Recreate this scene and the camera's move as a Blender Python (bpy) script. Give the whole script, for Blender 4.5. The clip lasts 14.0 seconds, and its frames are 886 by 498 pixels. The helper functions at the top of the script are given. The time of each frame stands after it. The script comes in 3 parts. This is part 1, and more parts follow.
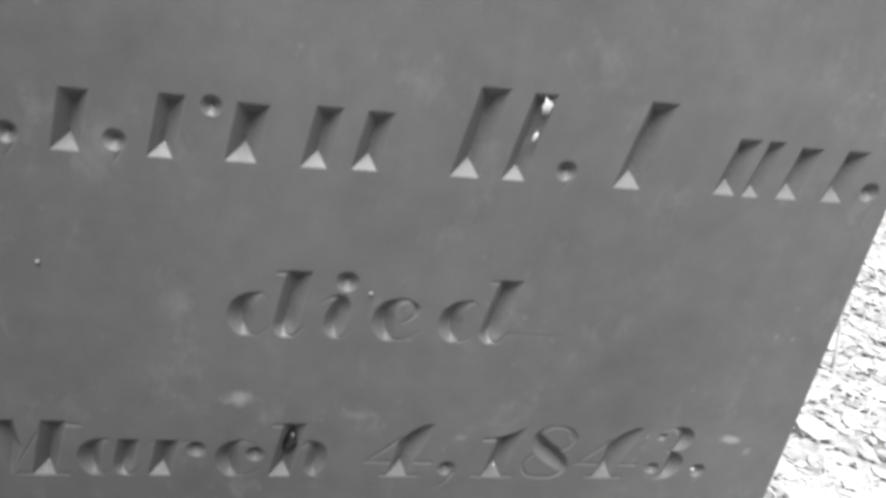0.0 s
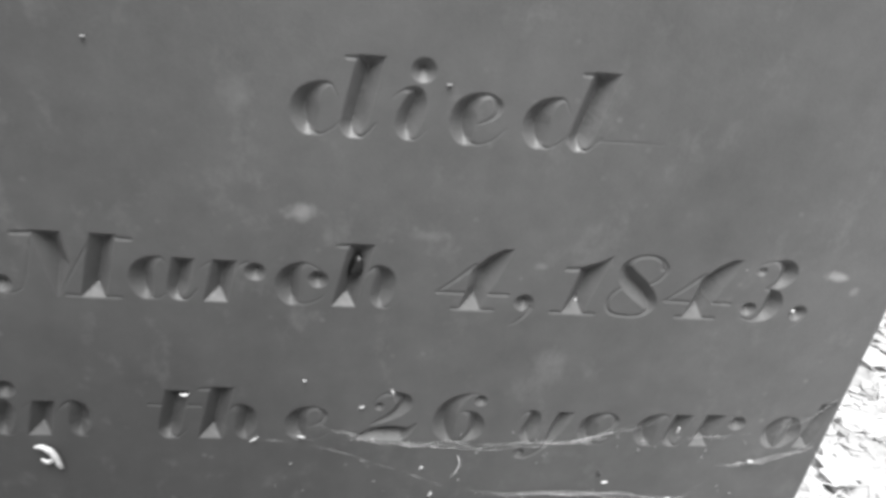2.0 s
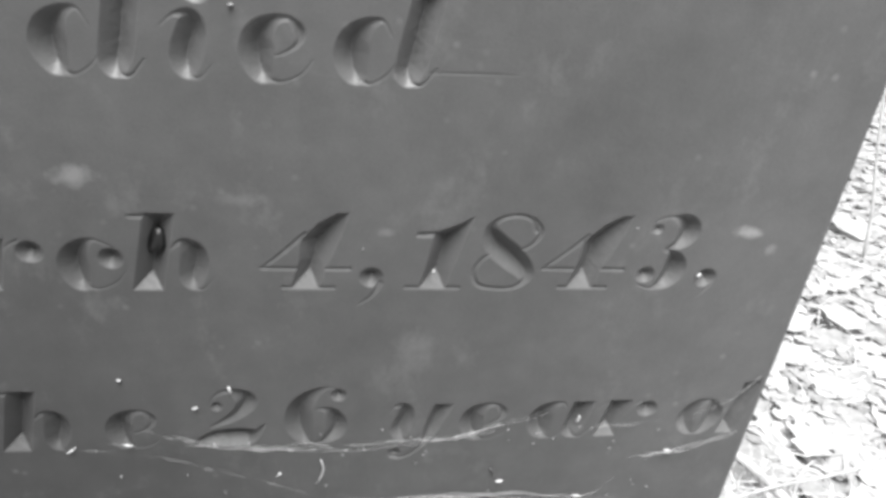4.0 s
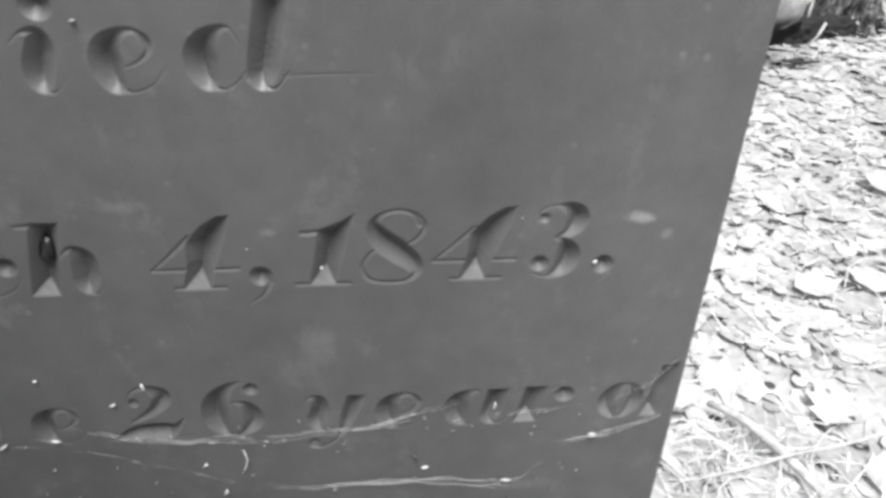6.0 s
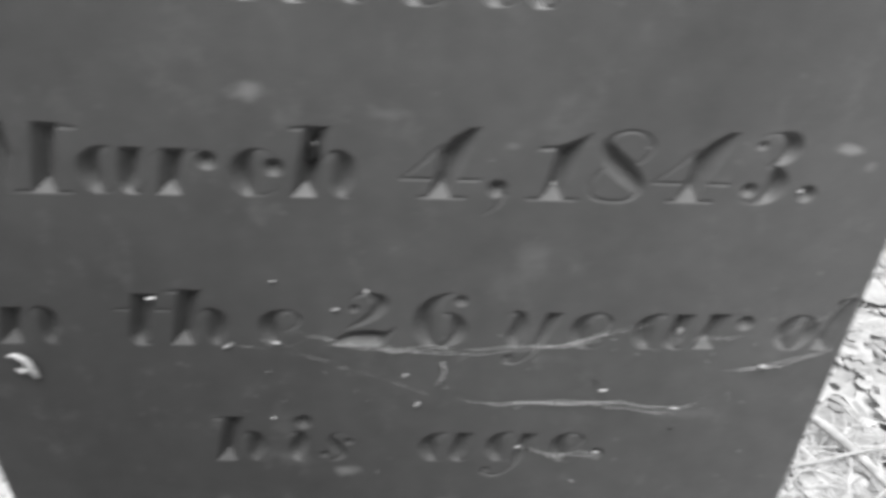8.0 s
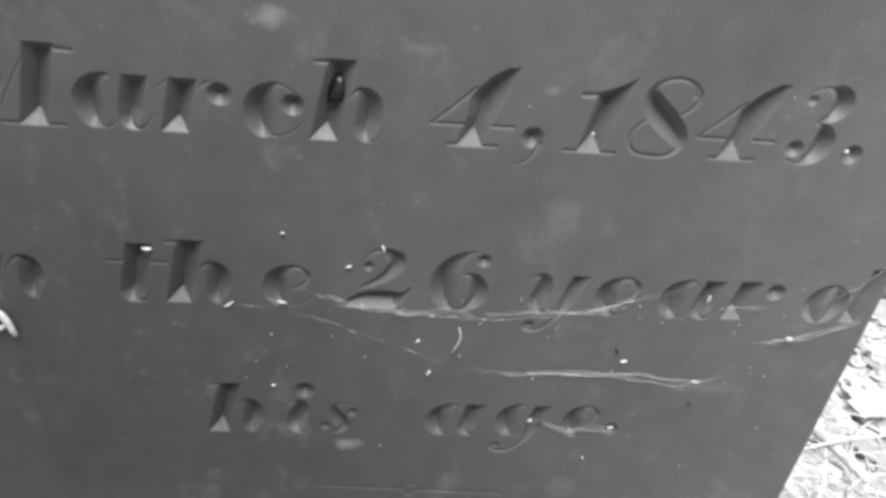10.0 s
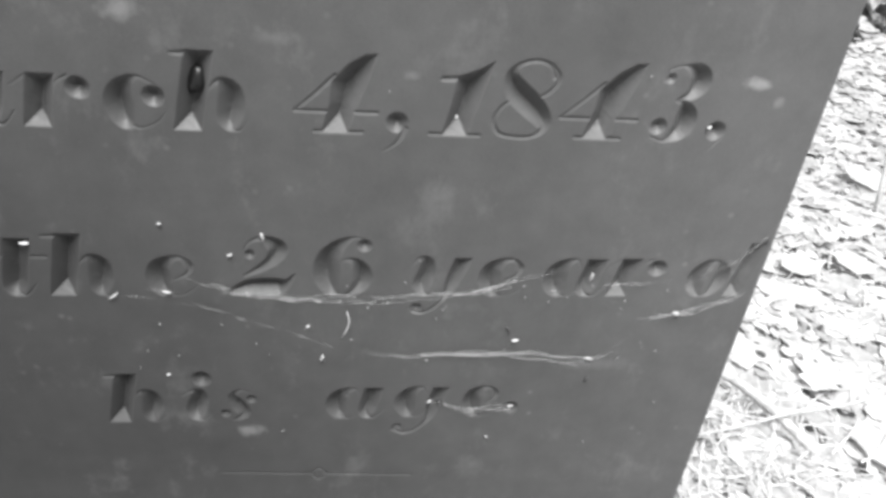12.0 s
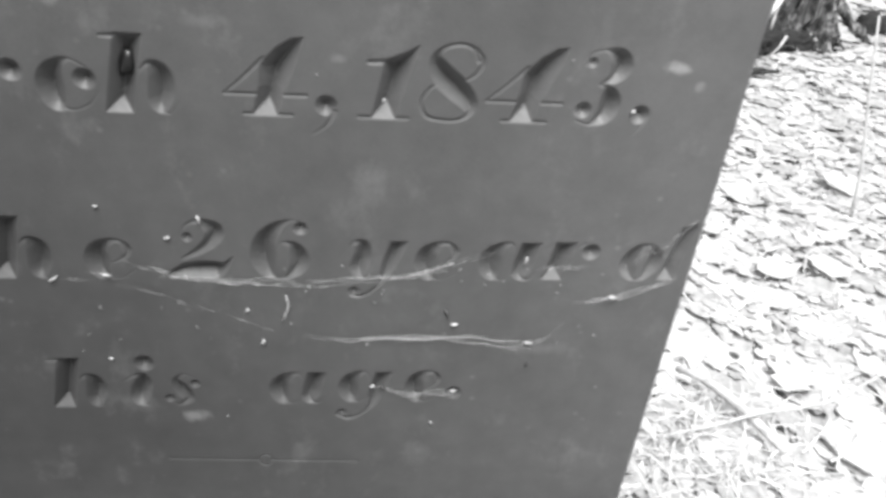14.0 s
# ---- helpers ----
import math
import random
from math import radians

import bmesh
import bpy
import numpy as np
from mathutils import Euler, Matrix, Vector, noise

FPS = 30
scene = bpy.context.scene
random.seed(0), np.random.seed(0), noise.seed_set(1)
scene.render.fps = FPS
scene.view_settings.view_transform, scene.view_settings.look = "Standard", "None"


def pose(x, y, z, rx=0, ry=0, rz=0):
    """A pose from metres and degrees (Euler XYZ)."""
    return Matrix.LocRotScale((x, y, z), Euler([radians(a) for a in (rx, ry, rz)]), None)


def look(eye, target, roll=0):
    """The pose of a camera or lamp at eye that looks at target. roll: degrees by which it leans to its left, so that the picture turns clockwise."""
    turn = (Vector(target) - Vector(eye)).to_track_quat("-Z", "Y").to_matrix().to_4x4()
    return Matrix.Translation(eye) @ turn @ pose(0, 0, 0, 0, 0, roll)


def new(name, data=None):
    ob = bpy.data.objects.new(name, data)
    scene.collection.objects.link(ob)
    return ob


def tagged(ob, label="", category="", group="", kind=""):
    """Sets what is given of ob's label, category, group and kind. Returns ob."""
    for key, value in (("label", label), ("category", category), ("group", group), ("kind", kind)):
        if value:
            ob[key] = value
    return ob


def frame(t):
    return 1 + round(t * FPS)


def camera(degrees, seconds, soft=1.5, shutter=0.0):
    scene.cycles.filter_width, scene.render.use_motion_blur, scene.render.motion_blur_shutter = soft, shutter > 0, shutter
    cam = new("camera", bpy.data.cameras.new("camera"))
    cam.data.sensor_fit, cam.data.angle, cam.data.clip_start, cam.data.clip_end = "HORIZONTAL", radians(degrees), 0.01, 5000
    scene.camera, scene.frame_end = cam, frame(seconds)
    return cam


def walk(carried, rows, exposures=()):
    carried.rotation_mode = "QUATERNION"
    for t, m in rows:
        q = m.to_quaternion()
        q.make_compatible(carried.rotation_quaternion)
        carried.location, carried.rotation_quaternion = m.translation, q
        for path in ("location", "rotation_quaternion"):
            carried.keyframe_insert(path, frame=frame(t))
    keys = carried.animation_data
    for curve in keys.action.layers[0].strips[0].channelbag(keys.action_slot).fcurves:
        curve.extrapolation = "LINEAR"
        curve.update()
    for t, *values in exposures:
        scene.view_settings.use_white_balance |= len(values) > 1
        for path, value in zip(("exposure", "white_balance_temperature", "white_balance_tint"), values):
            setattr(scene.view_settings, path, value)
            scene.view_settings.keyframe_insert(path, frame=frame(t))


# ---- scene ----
# ---------------- camera ----------------
cam = camera(59.9, 14.0, soft=3.4, shutter=0.4)
PATH = [
    (0, (-0.052, -0.347, 1.022), (0.262, 1.408, 0.117), 8.1),
    (0.5, (-0.065, -0.359, 0.986), (0.262, 1.369, 0.034), 8.9),
    (1, (-0.079, -0.362, 0.967), (0.208, 1.35, -0.026), 8.6),
    (1.5, (-0.089, -0.365, 0.957), (0.145, 1.344, -0.055), 7.4),
    (2, (-0.068, -0.346, 0.93), (0.18, 1.363, -0.08), 7.3),
    (2.5, (-0.046, -0.304, 0.909), (0.304, 1.374, -0.122), 9.3),
    (3, (-0.023, -0.288, 0.887), (0.332, 1.381, -0.155), 8.1),
    (5.5, (0.07, -0.303, 0.909), (0.209, 1.356, -0.199), 2.0),
    (6, (0.092, -0.295, 0.909), (0.227, 1.35, -0.221), 1.1),
    (6.5, (0.11, -0.31, 0.903), (0.218, 1.348, -0.211), 1.2),
    (7, (0.116, -0.309, 0.907), (0.219, 1.332, -0.231), 1.0),
    (7.5, (0.108, -0.324, 0.906), (0.18, 1.322, -0.228), 0.9),
    (8, (-0.016, -0.346, 0.883), (0.084, 1.324, -0.213), 3.1),
    (8.2, (-0.059, -0.354, 0.88), (0.037, 1.322, -0.207), 4.0),
    (10.3, (-0.041, -0.331, 0.842), (0.181, 1.325, -0.257), 6.6),
    (10.5, (-0.022, -0.337, 0.839), (0.207, 1.326, -0.249), 6.4),
    (11, (-0.005, -0.34, 0.836), (0.246, 1.307, -0.27), 6.1),
    (11.5, (0.014, -0.345, 0.844), (0.253, 1.302, -0.267), 5.6),
    (12, (0.009, -0.343, 0.854), (0.25, 1.296, -0.266), 5.6),
    (12.5, (0.008, -0.339, 0.859), (0.239, 1.305, -0.257), 5.4),
    (13, (-0.003, -0.33, 0.854), (0.237, 1.312, -0.263), 6.0),
    (13.5, (0.005, -0.337, 0.851), (0.246, 1.307, -0.262), 5.7),
    (14, (0.041, -0.362, 0.848), (0.296, 1.294, -0.245), 5.7),
]
EXPOSURE = 1.0
# the film dims a little while more of the bright ground is in view
DIMMED = [(0.0, 0.0), (3.0, 0.0), (5.5, -0.1), (6.5, -0.32), (7.5, -0.5), (8.2, -0.45), (10.3, -0.05), (11.0, 0.0), (14.0, 0.0)]
walk(cam, [(t, look(eye, target, roll)) for t, eye, target, roll in PATH], exposures=[(t, EXPOSURE + e) for t, e in DIMMED])

# ---------------- light: bright overcast sky, grey film ----------------
SUN_ELEVATION, SUN_BEARING = 70.0, 180.0      # bearing clockwise from +y, seen from above
world = bpy.data.worlds.new("overcast_sky")
scene.world = world
world.use_nodes = True
wn, wl = world.node_tree.nodes, world.node_tree.links
sky = wn.new("ShaderNodeTexSky")
sky.sky_type = "NISHITA"
sky.sun_disc = False
sky.sun_elevation = radians(SUN_ELEVATION)
sky.sun_rotation = radians(SUN_BEARING)
grey = wn.new("ShaderNodeRGBToBW")
wl.new(sky.outputs[0], grey.inputs[0])
wl.new(grey.outputs[0], wn["Background"].inputs[0])
wn["Background"].inputs[1].default_value = 0.05

sun = new("sun", bpy.data.lights.new("sun", "SUN"))
sun.data.energy, sun.data.angle, sun.data.color = 4.6, radians(36), (1.0, 1.0, 1.0)
_b, _e = radians(SUN_BEARING), radians(SUN_ELEVATION)
sun.matrix_world = look((3 * math.sin(_b) * math.cos(_e), 3 * math.cos(_b) * math.cos(_e), 3 * math.sin(_e)), (0, 0, 0))


# ---------------- materials ----------------
def material(name):
    m = bpy.data.materials.new(name)
    m.use_nodes = True
    t = m.node_tree
    return m, t.nodes, t.links, t.nodes["Principled BSDF"]


def ramp(nodes, links, source, stops):
    r = nodes.new("ShaderNodeValToRGB")
    while len(r.color_ramp.elements) < len(stops):
        r.color_ramp.elements.new(0.5)
    for el, (p, v) in zip(r.color_ramp.elements, stops):
        el.position, el.color = p, (v, v, v, 1)
    links.new(source, r.inputs[0])
    return r.outputs[0]


def noise_tex(nodes, links, coord, scale, detail=4.0, rough=0.55):
    n = nodes.new("ShaderNodeTexNoise")
    n.inputs["Scale"].default_value, n.inputs["Detail"].default_value, n.inputs["Roughness"].default_value = scale, detail, rough
    links.new(coord, n.inputs["Vector"])
    return n.outputs[0]


def math_node(nodes, links, op, a, b, clamp=False):
    n = nodes.new("ShaderNodeMath")
    n.operation, n.use_clamp = op, clamp
    for i, v in enumerate((a, b)):
        if isinstance(v, (int, float)):
            n.inputs[i].default_value = v
        else:
            links.new(v, n.inputs[i])
    return n.outputs[0]


def stretched(nodes, links, coord, sx, sy, sz):
    n = nodes.new("ShaderNodeVectorMath")
    n.operation = "MULTIPLY"
    links.new(coord, n.inputs[0])
    n.inputs[1].default_value = (sx, sy, sz)
    return n.outputs[0]


def bump(nodes, links, bsdf, height, strength, distance):
    b = nodes.new("ShaderNodeBump")
    b.inputs["Strength"].default_value, b.inputs["Distance"].default_value = strength, distance
    links.new(height, b.inputs["Height"])
    links.new(b.outputs[0], bsdf.inputs["Normal"])


def slate():
    """Dark grey slate: cloudy mottling, a painted fall of light across the face, run-down streaks, light specks and a
    few pale smears of lichen.
    """
    m, n, l, bsdf = material("slate")
    co = n.new("ShaderNodeTexCoord").outputs["Object"]
    cloudy = ramp(n, l, noise_tex(n, l, co, 6.0, 5), [(0.3, 0.078), (0.7, 0.106)])
    streak = noise_tex(n, l, stretched(n, l, co, 60, 60, 5), 1.0, 4)
    grain = noise_tex(n, l, co, 900.0, 3)
    # large noise, shifted to paint the light's fall: brighter upper right, dimmer lower left
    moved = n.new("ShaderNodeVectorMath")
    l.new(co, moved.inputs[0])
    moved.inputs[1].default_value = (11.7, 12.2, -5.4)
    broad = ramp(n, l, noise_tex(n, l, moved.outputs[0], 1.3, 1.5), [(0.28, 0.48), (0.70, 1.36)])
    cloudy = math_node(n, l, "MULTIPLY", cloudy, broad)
    value = math_node(n, l, "MULTIPLY", cloudy, math_node(n, l, "ADD", 0.93, math_node(n, l, "MULTIPLY", streak, 0.14)))
    value = math_node(n, l, "MULTIPLY", value, math_node(n, l, "ADD", 0.85, math_node(n, l, "MULTIPLY", grain, 0.3)))
    mottled = ramp(n, l, noise_tex(n, l, co, 48.0, 6, 0.7), [(0.3, 0.91), (0.7, 1.09)])
    value = math_node(n, l, "MULTIPLY", value, mottled)
    # pale specks, sparse and of uneven size
    vor = n.new("ShaderNodeTexVoronoi")
    vor.inputs["Scale"].default_value = 70.0
    l.new(co, vor.inputs["Vector"])
    speck = ramp(n, l, vor.outputs["Distance"], [(0.03, 1.0), (0.16, 0.0)])
    rare = ramp(n, l, noise_tex(n, l, co, 11.0, 3), [(0.50, 0.0), (0.64, 1.0)])
    pale = math_node(n, l, "MULTIPLY", math_node(n, l, "MULTIPLY", speck, rare), 0.06)
    # soft pale patches
    patch = ramp(n, l, noise_tex(n, l, stretched(n, l, co, 1, 1, 0.7), 28.0, 5, 0.7), [(0.56, 0.0), (0.76, 1.0)])
    pale = math_node(n, l, "ADD", pale, math_node(n, l, "MULTIPLY", patch, 0.05))
    ragged = noise_tex(n, l, co, 140.0, 4)
    for x, z, rx, rz, k in ((0.208, 0.721, 0.009, 0.0040, 0.16), (0.222, 0.712, 0.003, 0.004, 0.07), (-0.051, 0.479, 0.011, 0.006, 0.10),
                            (-0.092, 0.742, 0.010, 0.006, 0.10), (-0.025, 0.733, 0.014, 0.004, 0.03), (0.037, 0.718, 0.005, 0.003, 0.05),
                            (0.16, 0.535, 0.03, 0.006, 0.04)):
        d = n.new("ShaderNodeVectorMath")
        d.operation = "SUBTRACT"
        l.new(co, d.inputs[0])
        d.inputs[1].default_value = (x, 0, z)
        q = n.new("ShaderNodeVectorMath")
        q.operation = "LENGTH"
        l.new(stretched(n, l, d.outputs[0], 1 / rx, 0, 1 / rz), q.inputs[0])
        edge = math_node(n, l, "ADD", q.outputs["Value"], math_node(n, l, "MULTIPLY", math_node(n, l, "SUBTRACT", ragged, 0.5), 1.6))
        pale = math_node(n, l, "ADD", pale, math_node(n, l, "MULTIPLY", ramp(n, l, edge, [(0.25, 1.0), (1.0, 0.0)]), k))
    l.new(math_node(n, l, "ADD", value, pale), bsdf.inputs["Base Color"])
    l.new(ramp(n, l, noise_tex(n, l, co, 30.0, 5), [(0.3, 0.42), (0.7, 0.6)]), bsdf.inputs["Roughness"])
    bsdf.inputs["Specular IOR Level"].default_value = 0.42
    rough = math_node(n, l, "ADD", noise_tex(n, l, co, 420.0, 4, 0.65), math_node(n, l, "MULTIPLY", noise_tex(n, l, co, 55.0, 4), 1.6))
    bump(n, l, bsdf, rough, 0.22, 0.0006)
    return m


def plain(name, low, high, scale, rough=0.8, island=0.0, relief=0.0, detail=4, through_light=0.0):
    """A grey surface with mottling between two values; island spreads the brightness from piece to piece."""
    m, n, l, bsdf = material(name)
    co = n.new("ShaderNodeTexCoord").outputs["Object"]
    tex = noise_tex(n, l, co, scale, detail, 0.6)
    value = ramp(n, l, tex, [(0.3, low), (0.7, high)])
    if island:
        geo = n.new("ShaderNodeNewGeometry")
        value = math_node(n, l, "MULTIPLY", value, math_node(n, l, "ADD", 1 - island, math_node(n, l, "MULTIPLY", geo.outputs["Random Per Island"], 2 * island)))
    l.new(value, bsdf.inputs["Base Color"])
    bsdf.inputs["Roughness"].default_value = rough
    if relief:
        bump(n, l, bsdf, tex, 0.6, relief)
    if through_light:      # thin dry leaf: part of the light passes
        thin, both = n.new("ShaderNodeBsdfTranslucent"), n.new("ShaderNodeMixShader")
        l.new(value, thin.inputs["Color"])
        both.inputs[0].default_value = through_light
        l.new(bsdf.outputs[0], both.inputs[1])
        l.new(thin.outputs[0], both.inputs[2])
        l.new(both.outputs[0], n["Material Output"].inputs["Surface"])
    return m


def soil():
    """Matted leaf mould, with an unseen ragged patch of dark earth added before the stone to cut bounced light."""
    m, n, l, bsdf = material("leaf_mould")
    co = n.new("ShaderNodeTexCoord").outputs["Object"]
    tex = noise_tex(n, l, co, 14.0, 8, 0.6)
    earth, mould = ramp(n, l, tex, [(0.3, 0.06), (0.7, 0.14)]), ramp(n, l, tex, [(0.3, 0.15), (0.7, 0.36)])
    # out of view: darker ground here sends less light up the face
    moved = n.new("ShaderNodeVectorMath")
    l.new(co, moved.inputs[0])
    moved.inputs[1].default_value = (0.05, 0.62, 0)
    size = n.new("ShaderNodeVectorMath")
    size.operation = "LENGTH"
    l.new(stretched(n, l, moved.outputs[0], 1.0, 1.35, 0), size.inputs[0])
    edge = math_node(n, l, "ADD", size.outputs["Value"], math_node(n, l, "MULTIPLY", noise_tex(n, l, co, 3.0, 5), 0.6))
    bounce_cut = ramp(n, l, math_node(n, l, "SUBTRACT", edge, 0.7), [(0.3, 1.0), (0.7, 0.0)])
    mix = math_node(n, l, "ADD", math_node(n, l, "MULTIPLY", earth, bounce_cut), math_node(n, l, "MULTIPLY", mould, math_node(n, l, "SUBTRACT", 1.0, bounce_cut)))
    l.new(mix, bsdf.inputs["Base Color"])
    bsdf.inputs["Roughness"].default_value = 0.95
    bump(n, l, bsdf, tex, 0.6, 0.01)
    return m


def bark():
    m, n, l, bsdf = material("bark")
    co = n.new("ShaderNodeTexCoord").outputs["Object"]
    v = n.new("ShaderNodeTexVoronoi")
    v.feature = "DISTANCE_TO_EDGE"
    v.inputs["Scale"].default_value = 1.0
    wob = n.new("ShaderNodeVectorMath")
    wob.operation = "ADD"
    l.new(stretched(n, l, co, 34, 34, 4.5), wob.inputs[0])
    nt = n.new("ShaderNodeTexNoise")
    nt.inputs["Scale"].default_value = 14.0
    l.new(co, nt.inputs["Vector"])
    l.new(nt.outputs["Color"], wob.inputs[1])
    l.new(wob.outputs[0], v.inputs["Vector"])
    crack = math_node(n, l, "MULTIPLY", ramp(n, l, noise_tex(n, l, stretched(n, l, co, 26, 26, 2.6), 1.0, 6, 0.6), [(0.42, 0.0), (0.56, 1.0)]), ramp(n, l, v.outputs["Distance"], [(0.0, 0.55), (0.12, 1.0)]))
    mott = ramp(n, l, noise_tex(n, l, co, 25.0, 6, 0.7), [(0.38, 0.012), (0.62, 0.42)])
    l.new(math_node(n, l, "MULTIPLY", mott, math_node(n, l, "ADD", 0.15, math_node(n, l, "MULTIPLY", crack, 0.9))), bsdf.inputs["Base Color"])
    bsdf.inputs["Roughness"].default_value = 0.9
    bump(n, l, bsdf, crack, 0.9, 0.02)
    return m


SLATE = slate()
SOIL = soil()
LEAF = plain("dry_leaf", 0.42, 0.60, 60.0, 0.75, island=0.24, relief=0.0006, through_light=0.3)
DARK_LEAF = plain("dark_leaf", 0.015, 0.06, 80.0, 0.8, relief=0.0006)
PALE_LEAF = plain("pale_leaf", 0.5, 0.66, 40.0, 0.7, relief=0.0005, through_light=0.3)
STRAW = plain("straw", 0.42, 0.58, 120.0, 0.75, island=0.3)
WOOD = plain("weathered_twig", 0.3, 0.55, 90.0, 0.85, relief=0.0008)
LOGWOOD = plain("barkless_log", 0.16, 0.6, 11.0, 0.85, relief=0.004, detail=7)
BARK = bark()
# near-black: bark chunks, and shade painted under the log and tree
DARK_BARK_SHADE = plain("dark_bark_shade", 0.004, 0.02, 30.0, 0.9, relief=0.006, detail=7)
SILK = plain("web_silk", 0.42, 0.55, 300.0, 0.6)
FLECK = plain("pale_fleck", 0.3, 0.55, 500.0, 0.6)
DUST = plain("grey_dust", 0.2, 0.4, 500.0, 0.7)
HUSK = plain("dark_husk", 0.03, 0.12, 500.0, 0.7)


# ---------------- mesh helpers ----------------
def part(name, bm, mat, parent=None, label="", smooth=False):
    me = bpy.data.meshes.new(name)
    for f in bm.faces:
        f.smooth = smooth
    bm.to_mesh(me)
    bm.free()
    me.materials.append(mat)
    ob = new(name, me)
    if parent:
        ob.parent = parent
    return tagged(ob, label)


def quads_mesh(name, verts, quads, mat, parent=None, label="", smooth=False):
    """A mesh from arrays of vertices and four-cornered faces."""
    me = bpy.data.meshes.new(name)
    verts, quads = np.asarray(verts, np.float32), np.asarray(quads, np.int32)
    used = np.unique(quads)
    renum = np.zeros(len(verts), np.int32)
    renum[used] = np.arange(len(used))
    verts, quads = verts[used], renum[quads]
    k = quads.shape[1]
    me.vertices.add(len(verts))
    me.vertices.foreach_set("co", verts.ravel())
    me.loops.add(quads.size)
    me.loops.foreach_set("vertex_index", quads.ravel())
    me.polygons.add(len(quads))
    me.polygons.foreach_set("loop_start", np.arange(0, quads.size, k, dtype=np.int32))
    me.polygons.foreach_set("use_smooth", np.full(len(quads), smooth))
    me.update(calc_edges=True)
    me.validate()
    me.materials.append(mat)
    ob = new(name, me)
    if parent:
        ob.parent = parent
    return tagged(ob, label)


def spline(points, step):
    """A smooth line through rows of numbers, in steps of about that length (by its first two or three columns)."""
    p = np.array(points, float)
    if len(p) == 1:
        return p
    p = np.vstack([2 * p[0] - p[1], p, 2 * p[-1] - p[-2]])
    out = []
    for i in range(1, len(p) - 2):
        n = max(2, int(np.linalg.norm((p[i + 1] - p[i])[:2]) / step))
        u = np.linspace(0, 1, n, endpoint=False)[:, None]
        a, b, c, d = p[i - 1:i + 3]
        out.append(0.5 * (2 * b + (c - a) * u + (2 * a - 5 * b + 4 * c - d) * u ** 2 + (3 * b - a - 3 * c + d) * u ** 3))
    return np.vstack(out + [p[-2:-1]])


def tube(bm, points, sides=6):
    """Sweeps a ring along rows of x, y, z, radius."""
    rings = []
    p = np.array(points, float)
    for i, (x, y, z, r) in enumerate(p):
        way = Vector(p[min(i + 1, len(p) - 1)][:3] - p[max(i - 1, 0)][:3]).normalized()
        side = way.orthogonal().normalized() if abs(way.z) > 0.9 else way.cross(Vector((0, 0, 1))).normalized()
        up = side.cross(way)
        rings.append([bm.verts.new(Vector((x, y, z)) + (side * math.cos(a) + up * math.sin(a)) * r)
                      for a in (2 * math.pi * k / sides for k in range(sides))])
    for a, b in zip(rings, rings[1:]):
        for k in range(sides):
            bm.faces.new((a[k], a[(k + 1) % sides], b[(k + 1) % sides], b[k]))
    bm.faces.new(rings[0][::-1])
    bm.faces.new(rings[-1])


# ---------------- lettering: V-cut strokes, millimetres, baseline at 0 ----------------
SLANT = 0.21


def cut(*points, low=None, high=None):
    """A curved stroke through rows of x, z, half width; low and high are the levels at which its ends are cut square."""
    return [("curve", points, low, high)]


def outline_cut(*points):
    """A broad cut with an outline of its own; its foot on the baseline slopes more gently than its sides."""
    return [("poly", points, None, None)]


def ball(x, z, r):
    return cut((x, z, r))


def stem(x, z0, z1, w):
    """A broad slanting stem with both ends cut level."""
    return cut(*[(x + SLANT * z, z, w) for z in (z0 - 14, (z0 + z1) / 2, z1 + 14)], low=z0, high=z1)


def tailed_stem(x, z1, w):
    """A stem with a level head that turns into a thin upward tail at the baseline."""
    a = x + SLANT * 10
    return cut((x + SLANT * (z1 + 14), z1 + 14, w), (x + SLANT * z1 * 0.6, z1 * 0.6, w), (a, 10, w - 0.2), (a - 1.3, 5, w - 1.6), (a + 0.6, 1.7, 1.8), (a + 4.5, 1.3, 0.8), (a + 10, 8, 0.6), high=z1)


def head_serif(x, z):
    return cut((x + 2.5, z - 2.0, 1.3), (x + 9, z - 2.0, 1.8))


def bowl(x, k=1.0):
    return cut((x + 22 * k, 20, 0.7), (x + 18.5 * k, 25.8, 1.1), (x + 13 * k, 24, 3.2), (x + 8.6 * k, 18.5, 6.0), (x + 7.4 * k, 12, 7.0), (x + 8.6 * k, 5.4, 5.2),
               (x + 11.6 * k, 1.9, 1.9), (x + 15 * k, 0.9, 0.9), (x + 20 * k, 4, 0.8), (x + 24 * k, 9, 0.7))


def glyph_d():
    return bowl(0, 1.05) + tailed_stem(29.2, 41, 6.6) + head_serif(24, 41)


def glyph_a():
    return bowl(0, 0.97) + tailed_stem(23.3, 27, 5.9)


def glyph_i():
    return ball(13.5, 35.5, 6.3) + cut((0, 21, 0.6), (5, 25, 1.2), (10.5, 24.5, 3.4), (11, 19.5, 5.6), (8.8, 12, 6.4), (7.8, 6, 5.2), (9.6, 1.7, 1.8), (13, 1.4, 0.8), (18, 7, 0.5))


def glyph_e():
    return cut((9, 10.5, 0.6), (17, 12, 0.9), (23, 16, 1.6), (24, 21, 2.6), (20, 25.5, 1.6), (14, 24.6, 2.8), (8.7, 19, 5.8), (7.6, 12, 6.9), (9, 5, 5.0),
               (12.5, 1.7, 1.7), (17, 0.9, 0.9), (24, 4, 0.8), (29, 10, 0.6))


